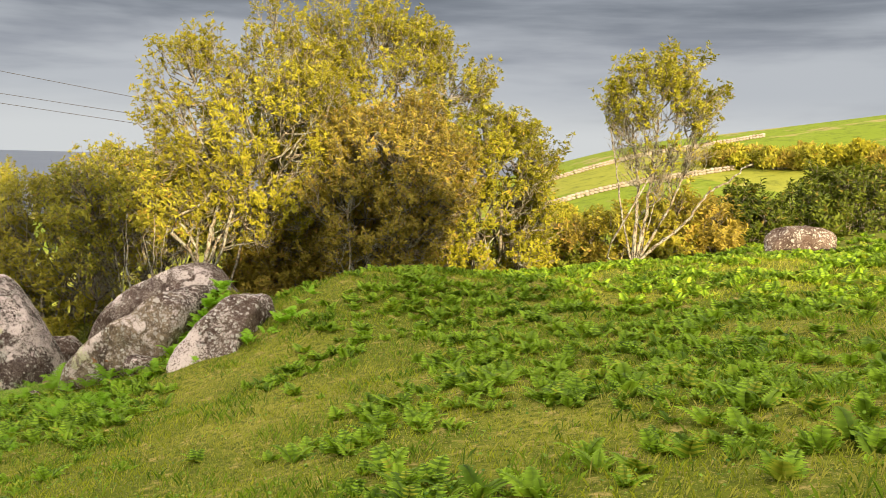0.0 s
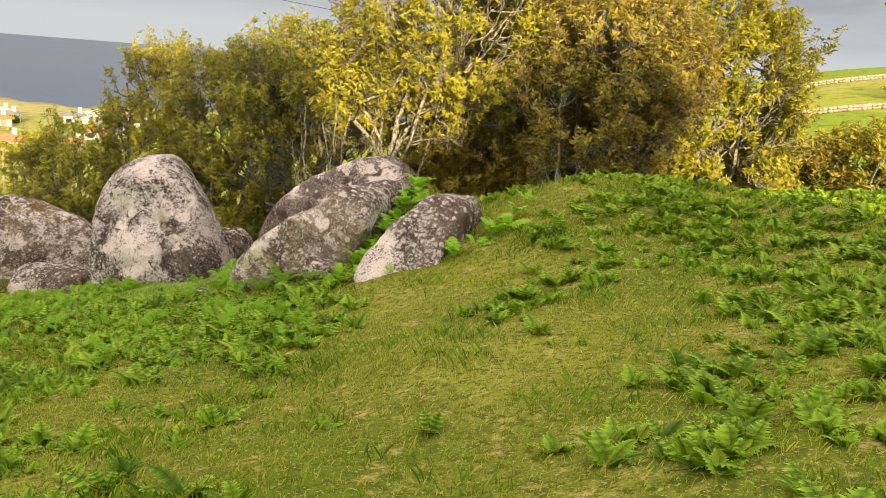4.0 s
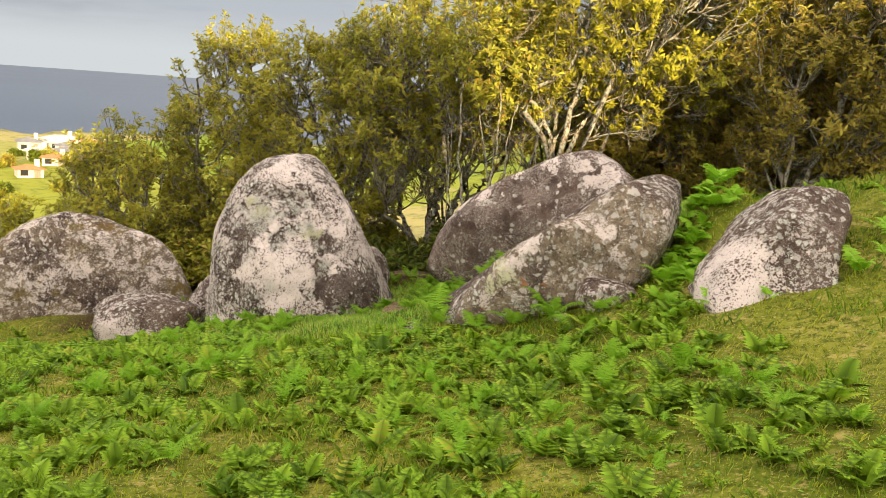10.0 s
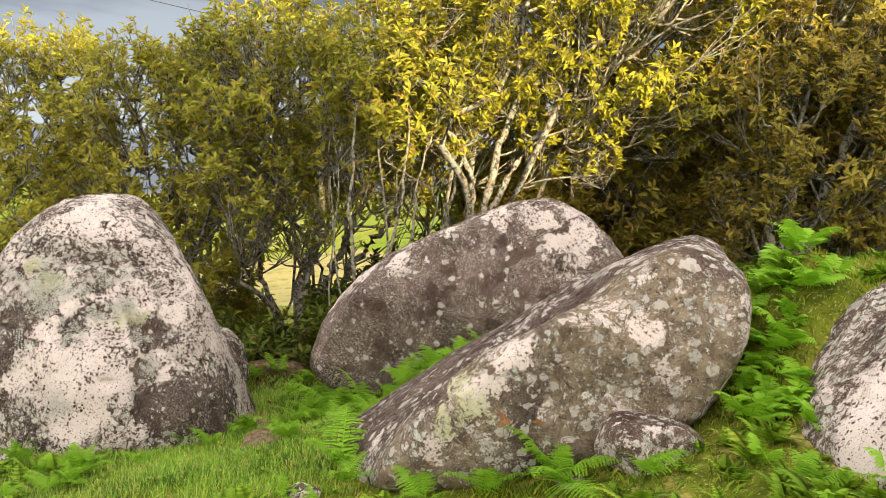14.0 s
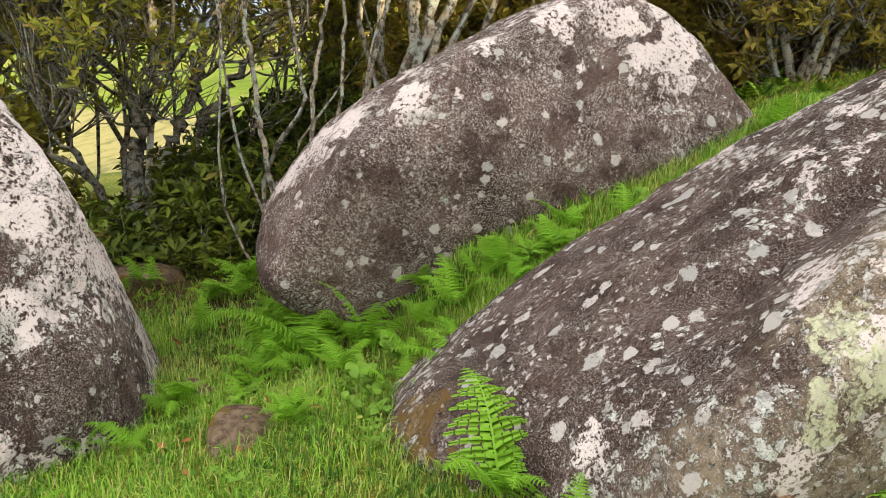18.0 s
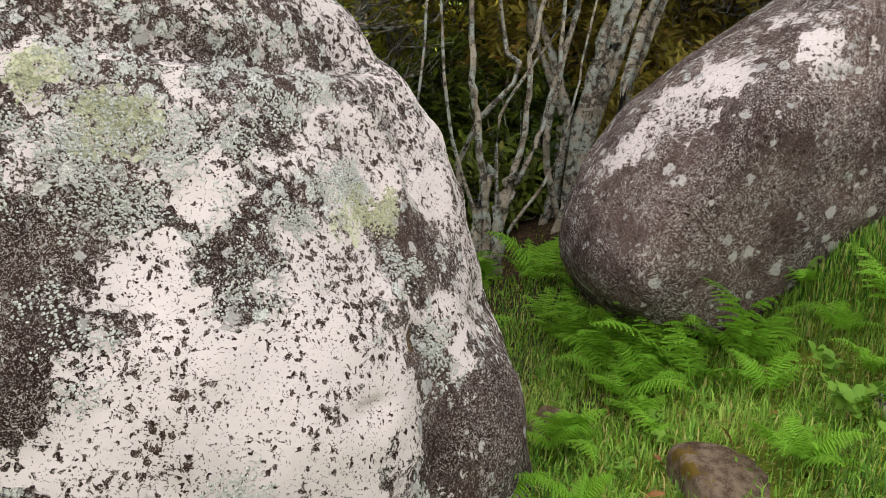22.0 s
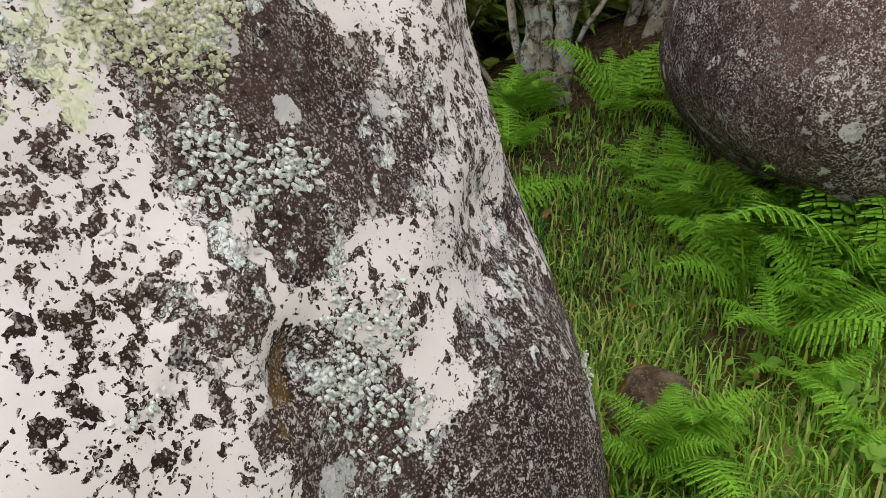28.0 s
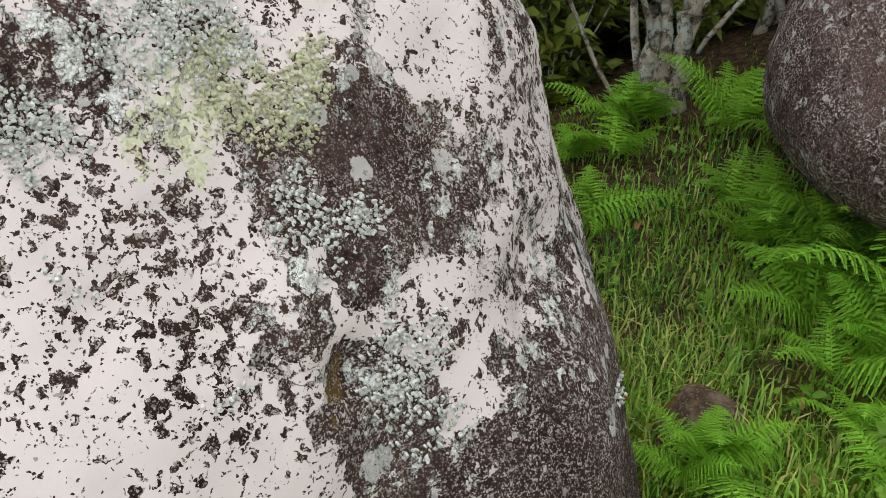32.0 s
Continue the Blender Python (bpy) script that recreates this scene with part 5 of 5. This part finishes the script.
# bracken at the feet of the boulders
for k, (x, y, size) in enumerate([(-5.95, 16.13, 1.15), (-5.84, 15.98, 1.25), (-5.64, 15.97, 1.20), (-5.54, 15.87, 1.10), (-5.86, 16.39, 0.95), (-5.36, 15.87, 1.00), (-5.92, 15.74, 0.90), (-6.23, 15.56, 0.70), (-6.00, 15.47, 0.80), (-6.43, 16.55, 1.20), (-6.18, 16.34, 1.20), (-6.40, 16.94, 1.00), (-6.51, 17.42, 0.90),
                                  (-6.28, 16.78, 1.30), (-6.44, 16.42, 1.00), (-6.60, 16.54, 0.80), (-6.48, 17.26, 0.90), (-6.51, 16.88, 1.00), (-6.21, 18.16, 0.90), (-6.19, 16.56, 1.20), (-6.42, 18.28, 0.80), (-6.2, 17.95, 1.1), (-6.75, 15.55, 0.55), (-5.7, 15.95, 1.05), (-6.05, 15.85, 0.9), (-7.6, 16.0, 0.55), (-7.17, 16.3, 0.65), (-7.4, 15.85, 0.55), (-6.4, 16.05, 0.8), (-6.45, 18.3, 0.9), (-6.7, 18.0, 0.9), (-5.4, 15.85, 1.0), (-5.0, 15.8, 0.9),
                                  (-8.2, 15.2, 0.7), (-7.8, 15.35, 0.6), (-6.25, 14.4, 1.1), (-6.2, 14.0, 0.8), (-5.4, 13.55, 0.95), (-5.04, 13.4, 1.1), (-4.65, 13.15, 1.0), (-5.75, 13.6, 0.8), (-4.15, 12.9, 1.1),
                                  (-3.95, 13.4, 1.2), (-4.0, 13.7, 1.3), (-3.75, 13.75, 1.4), (-3.7, 14.1, 1.5), (-3.5, 14.2, 1.6), (-3.55, 14.45, 1.5), (-3.75, 14.3, 1.5), (-3.4, 13.95, 1.4), (-3.85, 13.1, 1.2), (-4.1, 12.4, 1.0),
                                  (-3.8, 12.4, 1.0), (-3.4, 12.2, 0.9), (-2.7, 12.4, 1.4), (-2.3, 12.8, 1.7), (-2.3, 13.1, 1.8), (-2.1, 13.4, 1.7), (-2.45, 12.55, 1.6), (-2.0, 13.8, 1.6), (-2.15, 12.9, 1.5), (-6.95, 17.6, 0.8), (-9.5, 15.8, 1.0), (-10.3, 17.6, 1.0), (-9.9, 16.6, 0.9),
                                  (-6.72, 16.5, 0.8), (-6.82, 16.3, 0.6), (-7.2, 16.27, 0.65), (-6.74, 15.6, 0.6), (-6.55, 18.4, 0.95), (-6.85, 18.1, 0.75), (-6.6, 16.75, 0.95), (-6.55, 17.15, 0.95), (-6.9, 16.1, 0.5)]):
    size = size * (0.42 if x > -4.2 else 0.6 if -6.1 < x and 15.6 < y < 16.5 else 0.92)
    fern(x, y, size, "fresh green bracken fern at the foot of a boulder", "bracken round the boulders", 900 + k, 0.0, 2 if x < -4.5 else 1)


q = np.random.RandomState(70)
for k in range(40):
    u = q.rand()
    x, y = -3.95 + 0.45 * u + q.normal() * 0.10, 13.35 + 1.1 * u + q.normal() * 0.12
    fern(x, y, q.uniform(0.4, 0.68), "fresh green bracken fern growing between two boulders", "bracken round the boulders", 1000 + k, -0.25, 1)


for k in range(12):
    x, y = -5.7 + 0.17 * k + q.normal() * 0.06, 15.75 + q.normal() * 0.14
    fern(x, y, q.uniform(0.35, 0.6), "small green bracken fern on the turf ledge between boulders", "bracken round the boulders", 1100 + k, 0.0, 2)


# ---- grass ----
def make_grass(name, n, area, low, high, width, seed, label, want=None, mat=M_GRASS, fine=False, slack=0.7):
    r = np.random.RandomState(seed)
    x0, y0, x1, y1 = area
    x, y = r.uniform(x0, x1, n), r.uniform(y0, y1, n)
    keep = clear_of_rocks(x, y, slack)
    if want is not None:
        keep &= r.rand(n) < want(x, y)
    x, y = x[keep], y[keep]
    m = len(x)
    z = height(x, y) - 0.01
    tall = r.uniform(low, high, m) * (0.75 + 0.5 * (lump(np.stack([x, y, 0 * x], -1), 0.9, 2, 0.5, 31) + 0.5))
    a = r.uniform(0, 2 * np.pi, m)
    bend = r.uniform(0.15, 0.8, m) * tall
    w = width * r.uniform(0.6, 1.4, m)
    dx, dy = np.cos(a), np.sin(a)
    root = np.stack([x, y, z], -1)
    side = np.stack([-dy * w, dx * w, 0 * w], -1)
    mid = root + np.stack([dx * bend * 0.35, dy * bend * 0.35, tall * 0.6], -1)
    tip = root + np.stack([dx * bend, dy * bend, tall * 0.95], -1)
    if fine:
        tip = tip - np.stack([0 * bend, 0 * bend, 0.35 * bend], -1)
        v = np.stack([root - side, root + side, mid + side * 0.8, mid - side * 0.8, tip], 1).reshape(-1, 3)
        f = (np.arange(m)[:, None, None] * 5 + np.array([[0, 1, 2], [0, 2, 3], [3, 2, 4]])).reshape(-1, 3)
    else:
        v = np.stack([root - side, root + side, mid + side * 0.6, tip], 1).reshape(-1, 3)
        f = (np.arange(m)[:, None, None] * 4 + np.array([[0, 1, 2], [0, 2, 3]])).reshape(-1, 3)
    tagged(part(name, mesh_from(name, v, f), mat), label, "grass", kind="stuff")


def trodden(x, y):
    """How far a place lies in the gap between the boulders: 0 to 1, fading out over half a metre."""
    return smooth(y, 13.6, 15.0) * smooth(-y, -18.5, -17.7) * smooth(x, -9.6, -8.8) * smooth(-x, 5.1, 5.7)


def off_path(x, y):
    """All but the trodden gap, which has its own longer grass, thinning out at the meadow's far sides."""
    return (1.0 - trodden(x, y)) * smooth(x, -19, -15) * smooth(-x, -10, -6.5) * smooth(y, 1.5, 3.2) * smooth(-y, -19.2, -18.0)


def in_tufts(x, y):
    """Scattered patches of longer, darker grass."""
    return off_path(x, y) * smooth(lump(np.stack([x, y, 0 * x], -1), 1.5, 3, 0.6, 91), 0.05, 0.3)


def on_path(x, y):
    """Thinner and thicker tufts, none under the flat stones."""
    tuft = lump(np.stack([x, y, 0 * x], -1), 2.2, 3, 0.6, 61)
    bare = np.exp(-(((x + 6.88) / 0.12) ** 2 + ((y - 15.72) / 0.16) ** 2)) + np.exp(-(((x + 7.09) / 0.10) ** 2 + ((y - 16.45) / 0.09) ** 2))
    return trodden(x, y) * np.clip(0.75 + 1.6 * tuft, 0.28, 1) * (1 - np.clip(1.3 * bare, 0, 1))


make_grass("meadow_grass", 330000, (-19, 1.5, 10, 21), 0.02, 0.07, 0.0030, 1, "short rough meadow grass, green and straw-coloured", off_path)
make_grass("tussock_grass", 200000, (-16, 2.5, 8, 19), 0.05, 0.12, 0.0034, 5, "tufts of longer green grass in the meadow", in_tufts, M_TUFT)
make_grass("path_grass", 200000, (-9.6, 12.6, -5.2, 19.0), 0.03, 0.115, 0.0029, 2, "lush green grass on the path between the boulders", on_path, M_LUSH, True)
make_grass("dry_grass", 16000, (-9.6, 12.6, -5.2, 18.4), 0.03, 0.11, 0.0022, 8, "yellowing grass blades scattered in the path grass", on_path, M_GRASS, True)
make_grass("ledge_grass", 26000, (-6.0, 15.2, -3.4, 16.7), 0.03, 0.12, 0.0026, 3, "long grass on the turf ledge between two boulders", None, M_LUSH, True, 1.6)


def make_weeds():
    """Clover and small round-leaved weeds close to the soil."""
    q = np.random.RandomState(9)
    n = 16000
    x, y = q.uniform(-12, 4, n), q.uniform(4, 18.5, n)
    keep = clear_of_rocks(x, y, 0.1) & (lump(np.stack([x, y, 0 * x], -1), 1.2, 3, 0.6, 51) > -0.05)
    x, y = x[keep], y[keep]
    m = len(x)
    c = np.stack([x, y, height(x, y) + q.uniform(0.02, 0.09, m)], -1)
    up = q.normal(size=(m, 3)) * 0.4 + (0, 0, 1)
    up /= np.linalg.norm(up, axis=1, keepdims=True)
    u = np.cross(up, q.normal(size=(m, 3)))
    u /= np.linalg.norm(u, axis=1, keepdims=True)
    w = np.cross(up, u)
    r = q.uniform(0.006, 0.013, (m, 1))
    ring = [c + r * (math.cos(a) * u * (1.25 if k == 0 else 1.0) + math.sin(a) * w) + up * r * 0.15 for k, a in enumerate(np.linspace(0, 2 * math.pi, 6, endpoint=False))]
    v = np.stack([c, *ring], 1).reshape(-1, 3)
    b = np.arange(m)[:, None] * 7
    f = np.stack([b + [0, 1 + k, 1 + (k + 1) % 6] for k in range(6)], 1).reshape(-1, 3)
    tagged(part("clover", mesh_from("clover", v, f), M_WEED), "low clover and weeds among the grass", "weeds", kind="stuff")


make_weeds()


def oval_leaf(long, wide):
    """A flat oval leaf folded along its rib, root at the origin, pointing to +x."""
    t = np.linspace(0, 1, 6)
    rib = np.stack([long * t, 0 * t, 0.12 * long * np.sin(2.6 * t)], -1)
    w = wide * np.sin(np.pi * (0.04 + 0.94 * t)) ** 0.7
    a, b = rib + np.stack([0 * t, w, 0.25 * w], -1), rib + np.stack([0 * t, -w, 0.25 * w], -1)
    i = np.arange(5)
    f = np.concatenate([np.stack([i, i + 1, i + 7, i + 6], -1), np.stack([i + 12, i + 13, i + 1, i], -1)])
    return np.concatenate([rib, a, b]), f


OVAL = mesh_from("leaf", *oval_leaf(0.07, 0.024))
OVAL.materials.append(M_WEED)


def sprig(name, x, y, size, label, category, seed, leaves=9):
    """A small broad-leaved plant: arching stems with oval leaves on both sides."""
    q = np.random.RandomState(seed)
    plant = new(name)
    plant.location = (x, y, ground_z(x, y))
    tagged(plant, label, category)
    for s in range(3):
        a = q.uniform(0, 6.28)
        t = np.linspace(0, 1, 7)
        way = np.array([math.cos(a), math.sin(a), 0])
        line = size * (t[:, None] * way * 0.6 + np.stack([0 * t, 0 * t, t * (1.1 - 0.55 * t)], -1))
        part("stem", mesh_from("stem", *tube(line, [0.003] * 7, 4)), M_WEED, plant)
        for k in range(leaves):
            u = line[2 + k % 5] + q.normal(size=3) * 0.004
            leaf = new("leaf", OVAL)
            leaf.parent = plant
            leaf.matrix_basis = Matrix.LocRotScale(u, Euler((q.normal() * 0.3, q.uniform(-0.7, 0.3), a + (1.2 if k % 2 else -1.2) + q.normal() * 0.5)), (q.uniform(0.6, 1.2) * size / 0.22,) * 3)


for k, (x, y, size) in enumerate([(-6.40, 15.6, 0.22), (-6.3, 15.75, 0.2), (-6.45, 15.4, 0.16), (-5.5, 15.85, 0.2), (-4.9, 15.75, 0.2), (-6.1, 15.95, 0.2)]):
    sprig("bramble", x, y, size, "low bramble with round green leaves beside a boulder", "bramble", 1300 + k)
for k, (x, y, size) in enumerate([(-6.96, 15.05, 0.14), (-7.05, 15.2, 0.1), (-6.9, 16.0, 0.1), (-7.15, 16.0, 0.1), (-6.85, 17.0, 0.1), (-6.5, 15.1, 0.1), (-7.5, 14.8, 0.1)]):
    sprig("weed", x, y, size, "small broad-leaved weed in the path grass", "weed", 1400 + k, 5)
q = np.random.RandomState(12)
for k in range(34):
    x, y = q.uniform(-7.4, -6.2), q.uniform(14.6, 18.6)
    sprig("weed", x, y, q.uniform(0.06, 0.12), "small broad-leaved weed in the path grass", "weed", 1500 + k, 4)

DEAD = mesh_from("fallen_leaf", *oval_leaf(0.075, 0.014))
M_DEAD = plain("dead_leaf", (0.33, 0.15, 0.05), 0.7, (0.22, 0.09, 0.035), 30)
DEAD.materials.append(M_DEAD)
q = np.random.RandomState(31)
for k in range(26):
    x, y = q.uniform(-7.3, -6.3), q.uniform(15.2, 17.8)
    leaf = new("fallen_leaf", DEAD)
    leaf.matrix_world = Matrix.LocRotScale((x, y, ground_z(x, y) + 0.035), Euler((q.normal() * 0.5, q.normal() * 0.4, q.uniform(0, 6.28))), (q.uniform(0.6, 1.1),) * 3)
    tagged(leaf, "dry brown fallen leaf lying in the grass", "leaf", "fallen leaves on the path")
leaf = new("fallen_leaf", DEAD)
leaf.matrix_world = Matrix.LocRotScale((-8.215, 15.795, -2.34), Euler((0.5, 1.15, -1.2)), (0.75, 0.75, 0.75))
tagged(leaf, "dry reddish leaf caught in a crack of the boulder", "leaf")


# ---- the coast plain ----
def house(x, y, turn, long, deep, tall, roof, label, hipped=True):
    """A low house: walls, pitched roof with eaves, chimney, door and windows."""
    z = ground_z(x, y) - 0.5
    long, deep, tall = 0.74 * long, 0.74 * deep, min(tall, 3.4) * 0.74
    home = new("house")
    home.location, home.rotation_euler = (x, y, z), (0, 0, radians(turn))
    tagged(home, label, "house", "houses on the coast plain")
    a, b = long / 2, deep / 2
    part("wall", box(bmesh.new(), -a, -b, -1.5, a, b, tall), M_LIME, home)
    bm = bmesh.new()
    e, ridge, up = 0.5, (a - b * 0.9 if hipped else a + 0.4), tall + deep * 0.19
    pts = [(-a - e, -b - e, tall), (a + e, -b - e, tall), (a + e, b + e, tall), (-a - e, b + e, tall), (-ridge, 0, up), (ridge, 0, up)]
    vs = [bm.verts.new(p) for p in pts]
    for face in ((0, 1, 5, 4), (2, 3, 4, 5), (1, 2, 5), (3, 0, 4), (3, 2, 1, 0)):
        bm.faces.new([vs[i] for i in face])
    cover = part("roof", bm, roof, home)
    part("chimney", box(bmesh.new(), a * 0.4, -0.4, tall, a * 0.4 + 0.8, 0.4, up + 0.9), M_LIME, cover)
    n = max(2, int(long / 3))
    for k in range(n):
        u = -a + (k + 0.5) * long / n
        if k == n // 2:
            part("door", box(bmesh.new(), u - 0.5, -b - 0.04, 0, u + 0.5, -b + 0.05, 2.1), M_WOOD, home)
        else:
            w = part("window", box(bmesh.new(), u - 0.65, -b - 0.06, 0.85, u + 0.65, -b + 0.05, 1.95), M_WOOD, home)
            part("pane", box(bmesh.new(), u - 0.55, -b - 0.08, 0.95, u + 0.55, -b - 0.055, 1.85), M_GLASS, w)
    return home


for x, y, turn, long, deep, tall, roof, label in [
        (-102.0, 142.0, 32, 11.5, 8, 2.7, M_ROOF, "single-storey white house with an orange hipped tile roof"),
        (-92.4, 147.5, 40, 5.5, 5, 2.6, M_ROOF, "small white house with an orange tile roof"),
        (-126.0, 163.5, 30, 5.5, 6, 4.6, M_SLATE, "two-storey white house on the plain"),
        (-122.0, 152.0, 30, 10.0, 6, 2.7, M_ROOF, "long white house with a reddish roof"),
        (-133.5, 187.5, 35, 8.0, 6, 2.7, M_SLATE, "low white house in the fields"),
        (-120.5, 193.5, 35, 6.5, 7, 4.6, M_SLATE, "tall grey-roofed white house"),
        (-107.0, 174.5, 40, 5.0, 5, 4.4, M_LIME, "white two-storey house block on the plain"),
        (-104.0, 180.5, 30, 8.0, 7, 3.0, M_SLATE, "white house with a dark roof"),
        (-137.5, 190.0, 35, 9.0, 7, 3.0, M_LIME, "row of white farm buildings"),
        (-122.0, 209.5, 50, 11.0, 7, 3.0, M_LIME, "white farm buildings near the cliff"),
        (-113.0, 205.0, 30, 9.0, 6, 3.0, M_ROOF, "white cottage near the cliff"),
        (-112.0, 196.0, 20, 8.0, 6, 2.8, M_SLATE, "low white cottage on the plain"),
        (-117.5, 201.0, 35, 7.0, 6, 2.8, M_LIME, "pale flat-fronted house on the plain"),
        (-99.5, 168.0, 25, 6.0, 5, 2.8, M_ROOF, "small cottage with an orange roof"),
        (-128.0, 176.0, 35, 9.0, 6, 2.8, M_ROOF, "white cottage with a clay roof in the fields"),
        (-106.5, 198.0, 15, 8.0, 6, 2.8, M_SLATE, "grey-roofed cottage on the plain")]:
    house(x, y, turn, long, deep, tall, roof, label)

pole = new("utility_pole")
pole.location = (-74.5, 104.2, ground_z(-74.5, 104.2))
tagged(pole, "grey wooden utility pole in the fields", "utility pole")
part("post", mesh_from("post", *tube([(0, 0, -0.5), (0, 0, 2.5), (0.05, 0, 5.4)], [0.16, 0.14, 0.12], 10)), M_WOOD, pole)
part("crossarm", box(bmesh.new(), -0.6, -0.06, 5.0, 0.6, 0.06, 5.12), M_WOOD, pole)

for a, b, sag in [((-45, 30, 6.95), (-3, 30, 1.55), 0.15), ((-45, 30, 7.4), (-3, 30, 1.82), 0.15), ((-45, 30, 9.35), (-3, 30, 2.08), 0.15)]:
    t = np.linspace(0, 1, 16)
    line = np.array(a) * (1 - t[:, None]) + np.array(b) * t[:, None]
    line[:, 2] -= sag * 4 * t * (1 - t)
    tagged(part("power_line", mesh_from("power_line", *tube(line, [0.009] * 16, 5)), M_CABLE), "thin dark overhead power cable against the sky", "cable", "overhead cables")


def scrub(name, x, y, r, tall, mat, label, seed, n=900, leaf=0.5, group=""):
    """A far bush: a few stems and many leaf sprays in uneven clumps."""
    q = np.random.RandomState(seed + 300)
    bush = new(name)
    bush.location = (x, y, ground_z(x, y))
    tagged(bush, label, "shrub", group)
    clumps = q.uniform(-1, 1, (9, 3)) * (r * 0.65, r * 0.65, tall * 0.3) + (0, 0, tall * 0.5)
    c = clumps[q.randint(9, size=n)]
    d = q.normal(size=(n, 3))
    d /= np.linalg.norm(d, axis=1, keepdims=True)
    tips = c + d * (r * 0.42, r * 0.42, tall * 0.28) * q.uniform(0.6, 1.0, (n, 1))
    part("trunk", mesh_from("trunk", *join([tube([(0, 0, -0.1), tuple(k * 0.5), tuple(k)], [0.05 * r, 0.04 * r, 0.015 * r], 5) for k in clumps])), M_BARK, bush)
    part("crown", mesh_from("crown", *leaf_rosettes(tips, d, q, leaf, 5)), mat, bush)


for k in range(46):
    q = np.random.RandomState(500 + k)
    az, r = radians(q.uniform(27, 44)), q.uniform(75, 230)
    mats = [M_LEAF_GREEN, M_LEAF_OLIVE, M_LEAF_DULL, M_LEAF_GOLD]
    scrub("shrub", -math.sin(az) * r, math.cos(az) * r, q.uniform(1.2, 3.0), q.uniform(1.2, 3.0), mats[q.randint(4)], "scrub bush on the coast plain", k, 260, 0.6, "scrub on the coast plain")
for k in range(34):
    q = np.random.RandomState(600 + k)
    u = k / 33
    az, r = -radians(17 + 11 * u + q.uniform(-0.4, 0.4)), 190 - 20 * u + q.uniform(-6, 6)
    scrub("shrub", -math.sin(az) * r, math.cos(az) * r, q.uniform(2.5, 4.5), q.uniform(2.5, 4.5), [M_LEAF_DULL, M_LEAF_OLIVE, M_LEAF_GOLD][q.randint(3)], "hedge bush along the hillside pasture", 100 + k, 260, 0.9, "hedge on the hillside")
scrub("tree", 15.5, 120.0, 3.2, 5.2, M_LEAF_OLIVE, "round-headed tree on the hillside", 200, 900, 0.5)


def stone_wall(a, b, label, seed):
    """A dry-stone field wall of uneven stones."""
    q = np.random.RandomState(seed)
    wall = new("field_wall")
    tagged(wall, label, "stone wall", "dry-stone field walls")
    a, b = np.array(a), np.array(b)
    n = int(np.linalg.norm(b - a) / 0.9)
    pieces = []
    for k in range(n):
        p = a + (b - a) * (k + 0.5) / n
        for row in range(2):
            bm = bmesh.new()
            bmesh.ops.create_icosphere(bm, subdivisions=1, radius=1)
            v = np.array([w.co[:] for w in bm.verts]) * (0.62, 0.4, 0.34) * q.uniform(0.75, 1.15, 3)
            f = np.array([[w.index for w in face.verts] for face in bm.faces])
            bm.free()
            pieces.append((v + (p[0] + q.uniform(-0.1, 0.1), p[1], ground_z(*p) + 0.25 + 0.5 * row), f))
    part("stones", mesh_from("stones", *join(pieces)), M_STONE, wall)


stone_wall((11, 84), (34, 92), "dry-stone wall at the foot of the pasture", 1)
stone_wall((18, 160), (62, 175), "dry-stone wall across the hillside", 2)
stone_wall((22, 210), (80, 225), "dry-stone wall high on the hillside", 3)
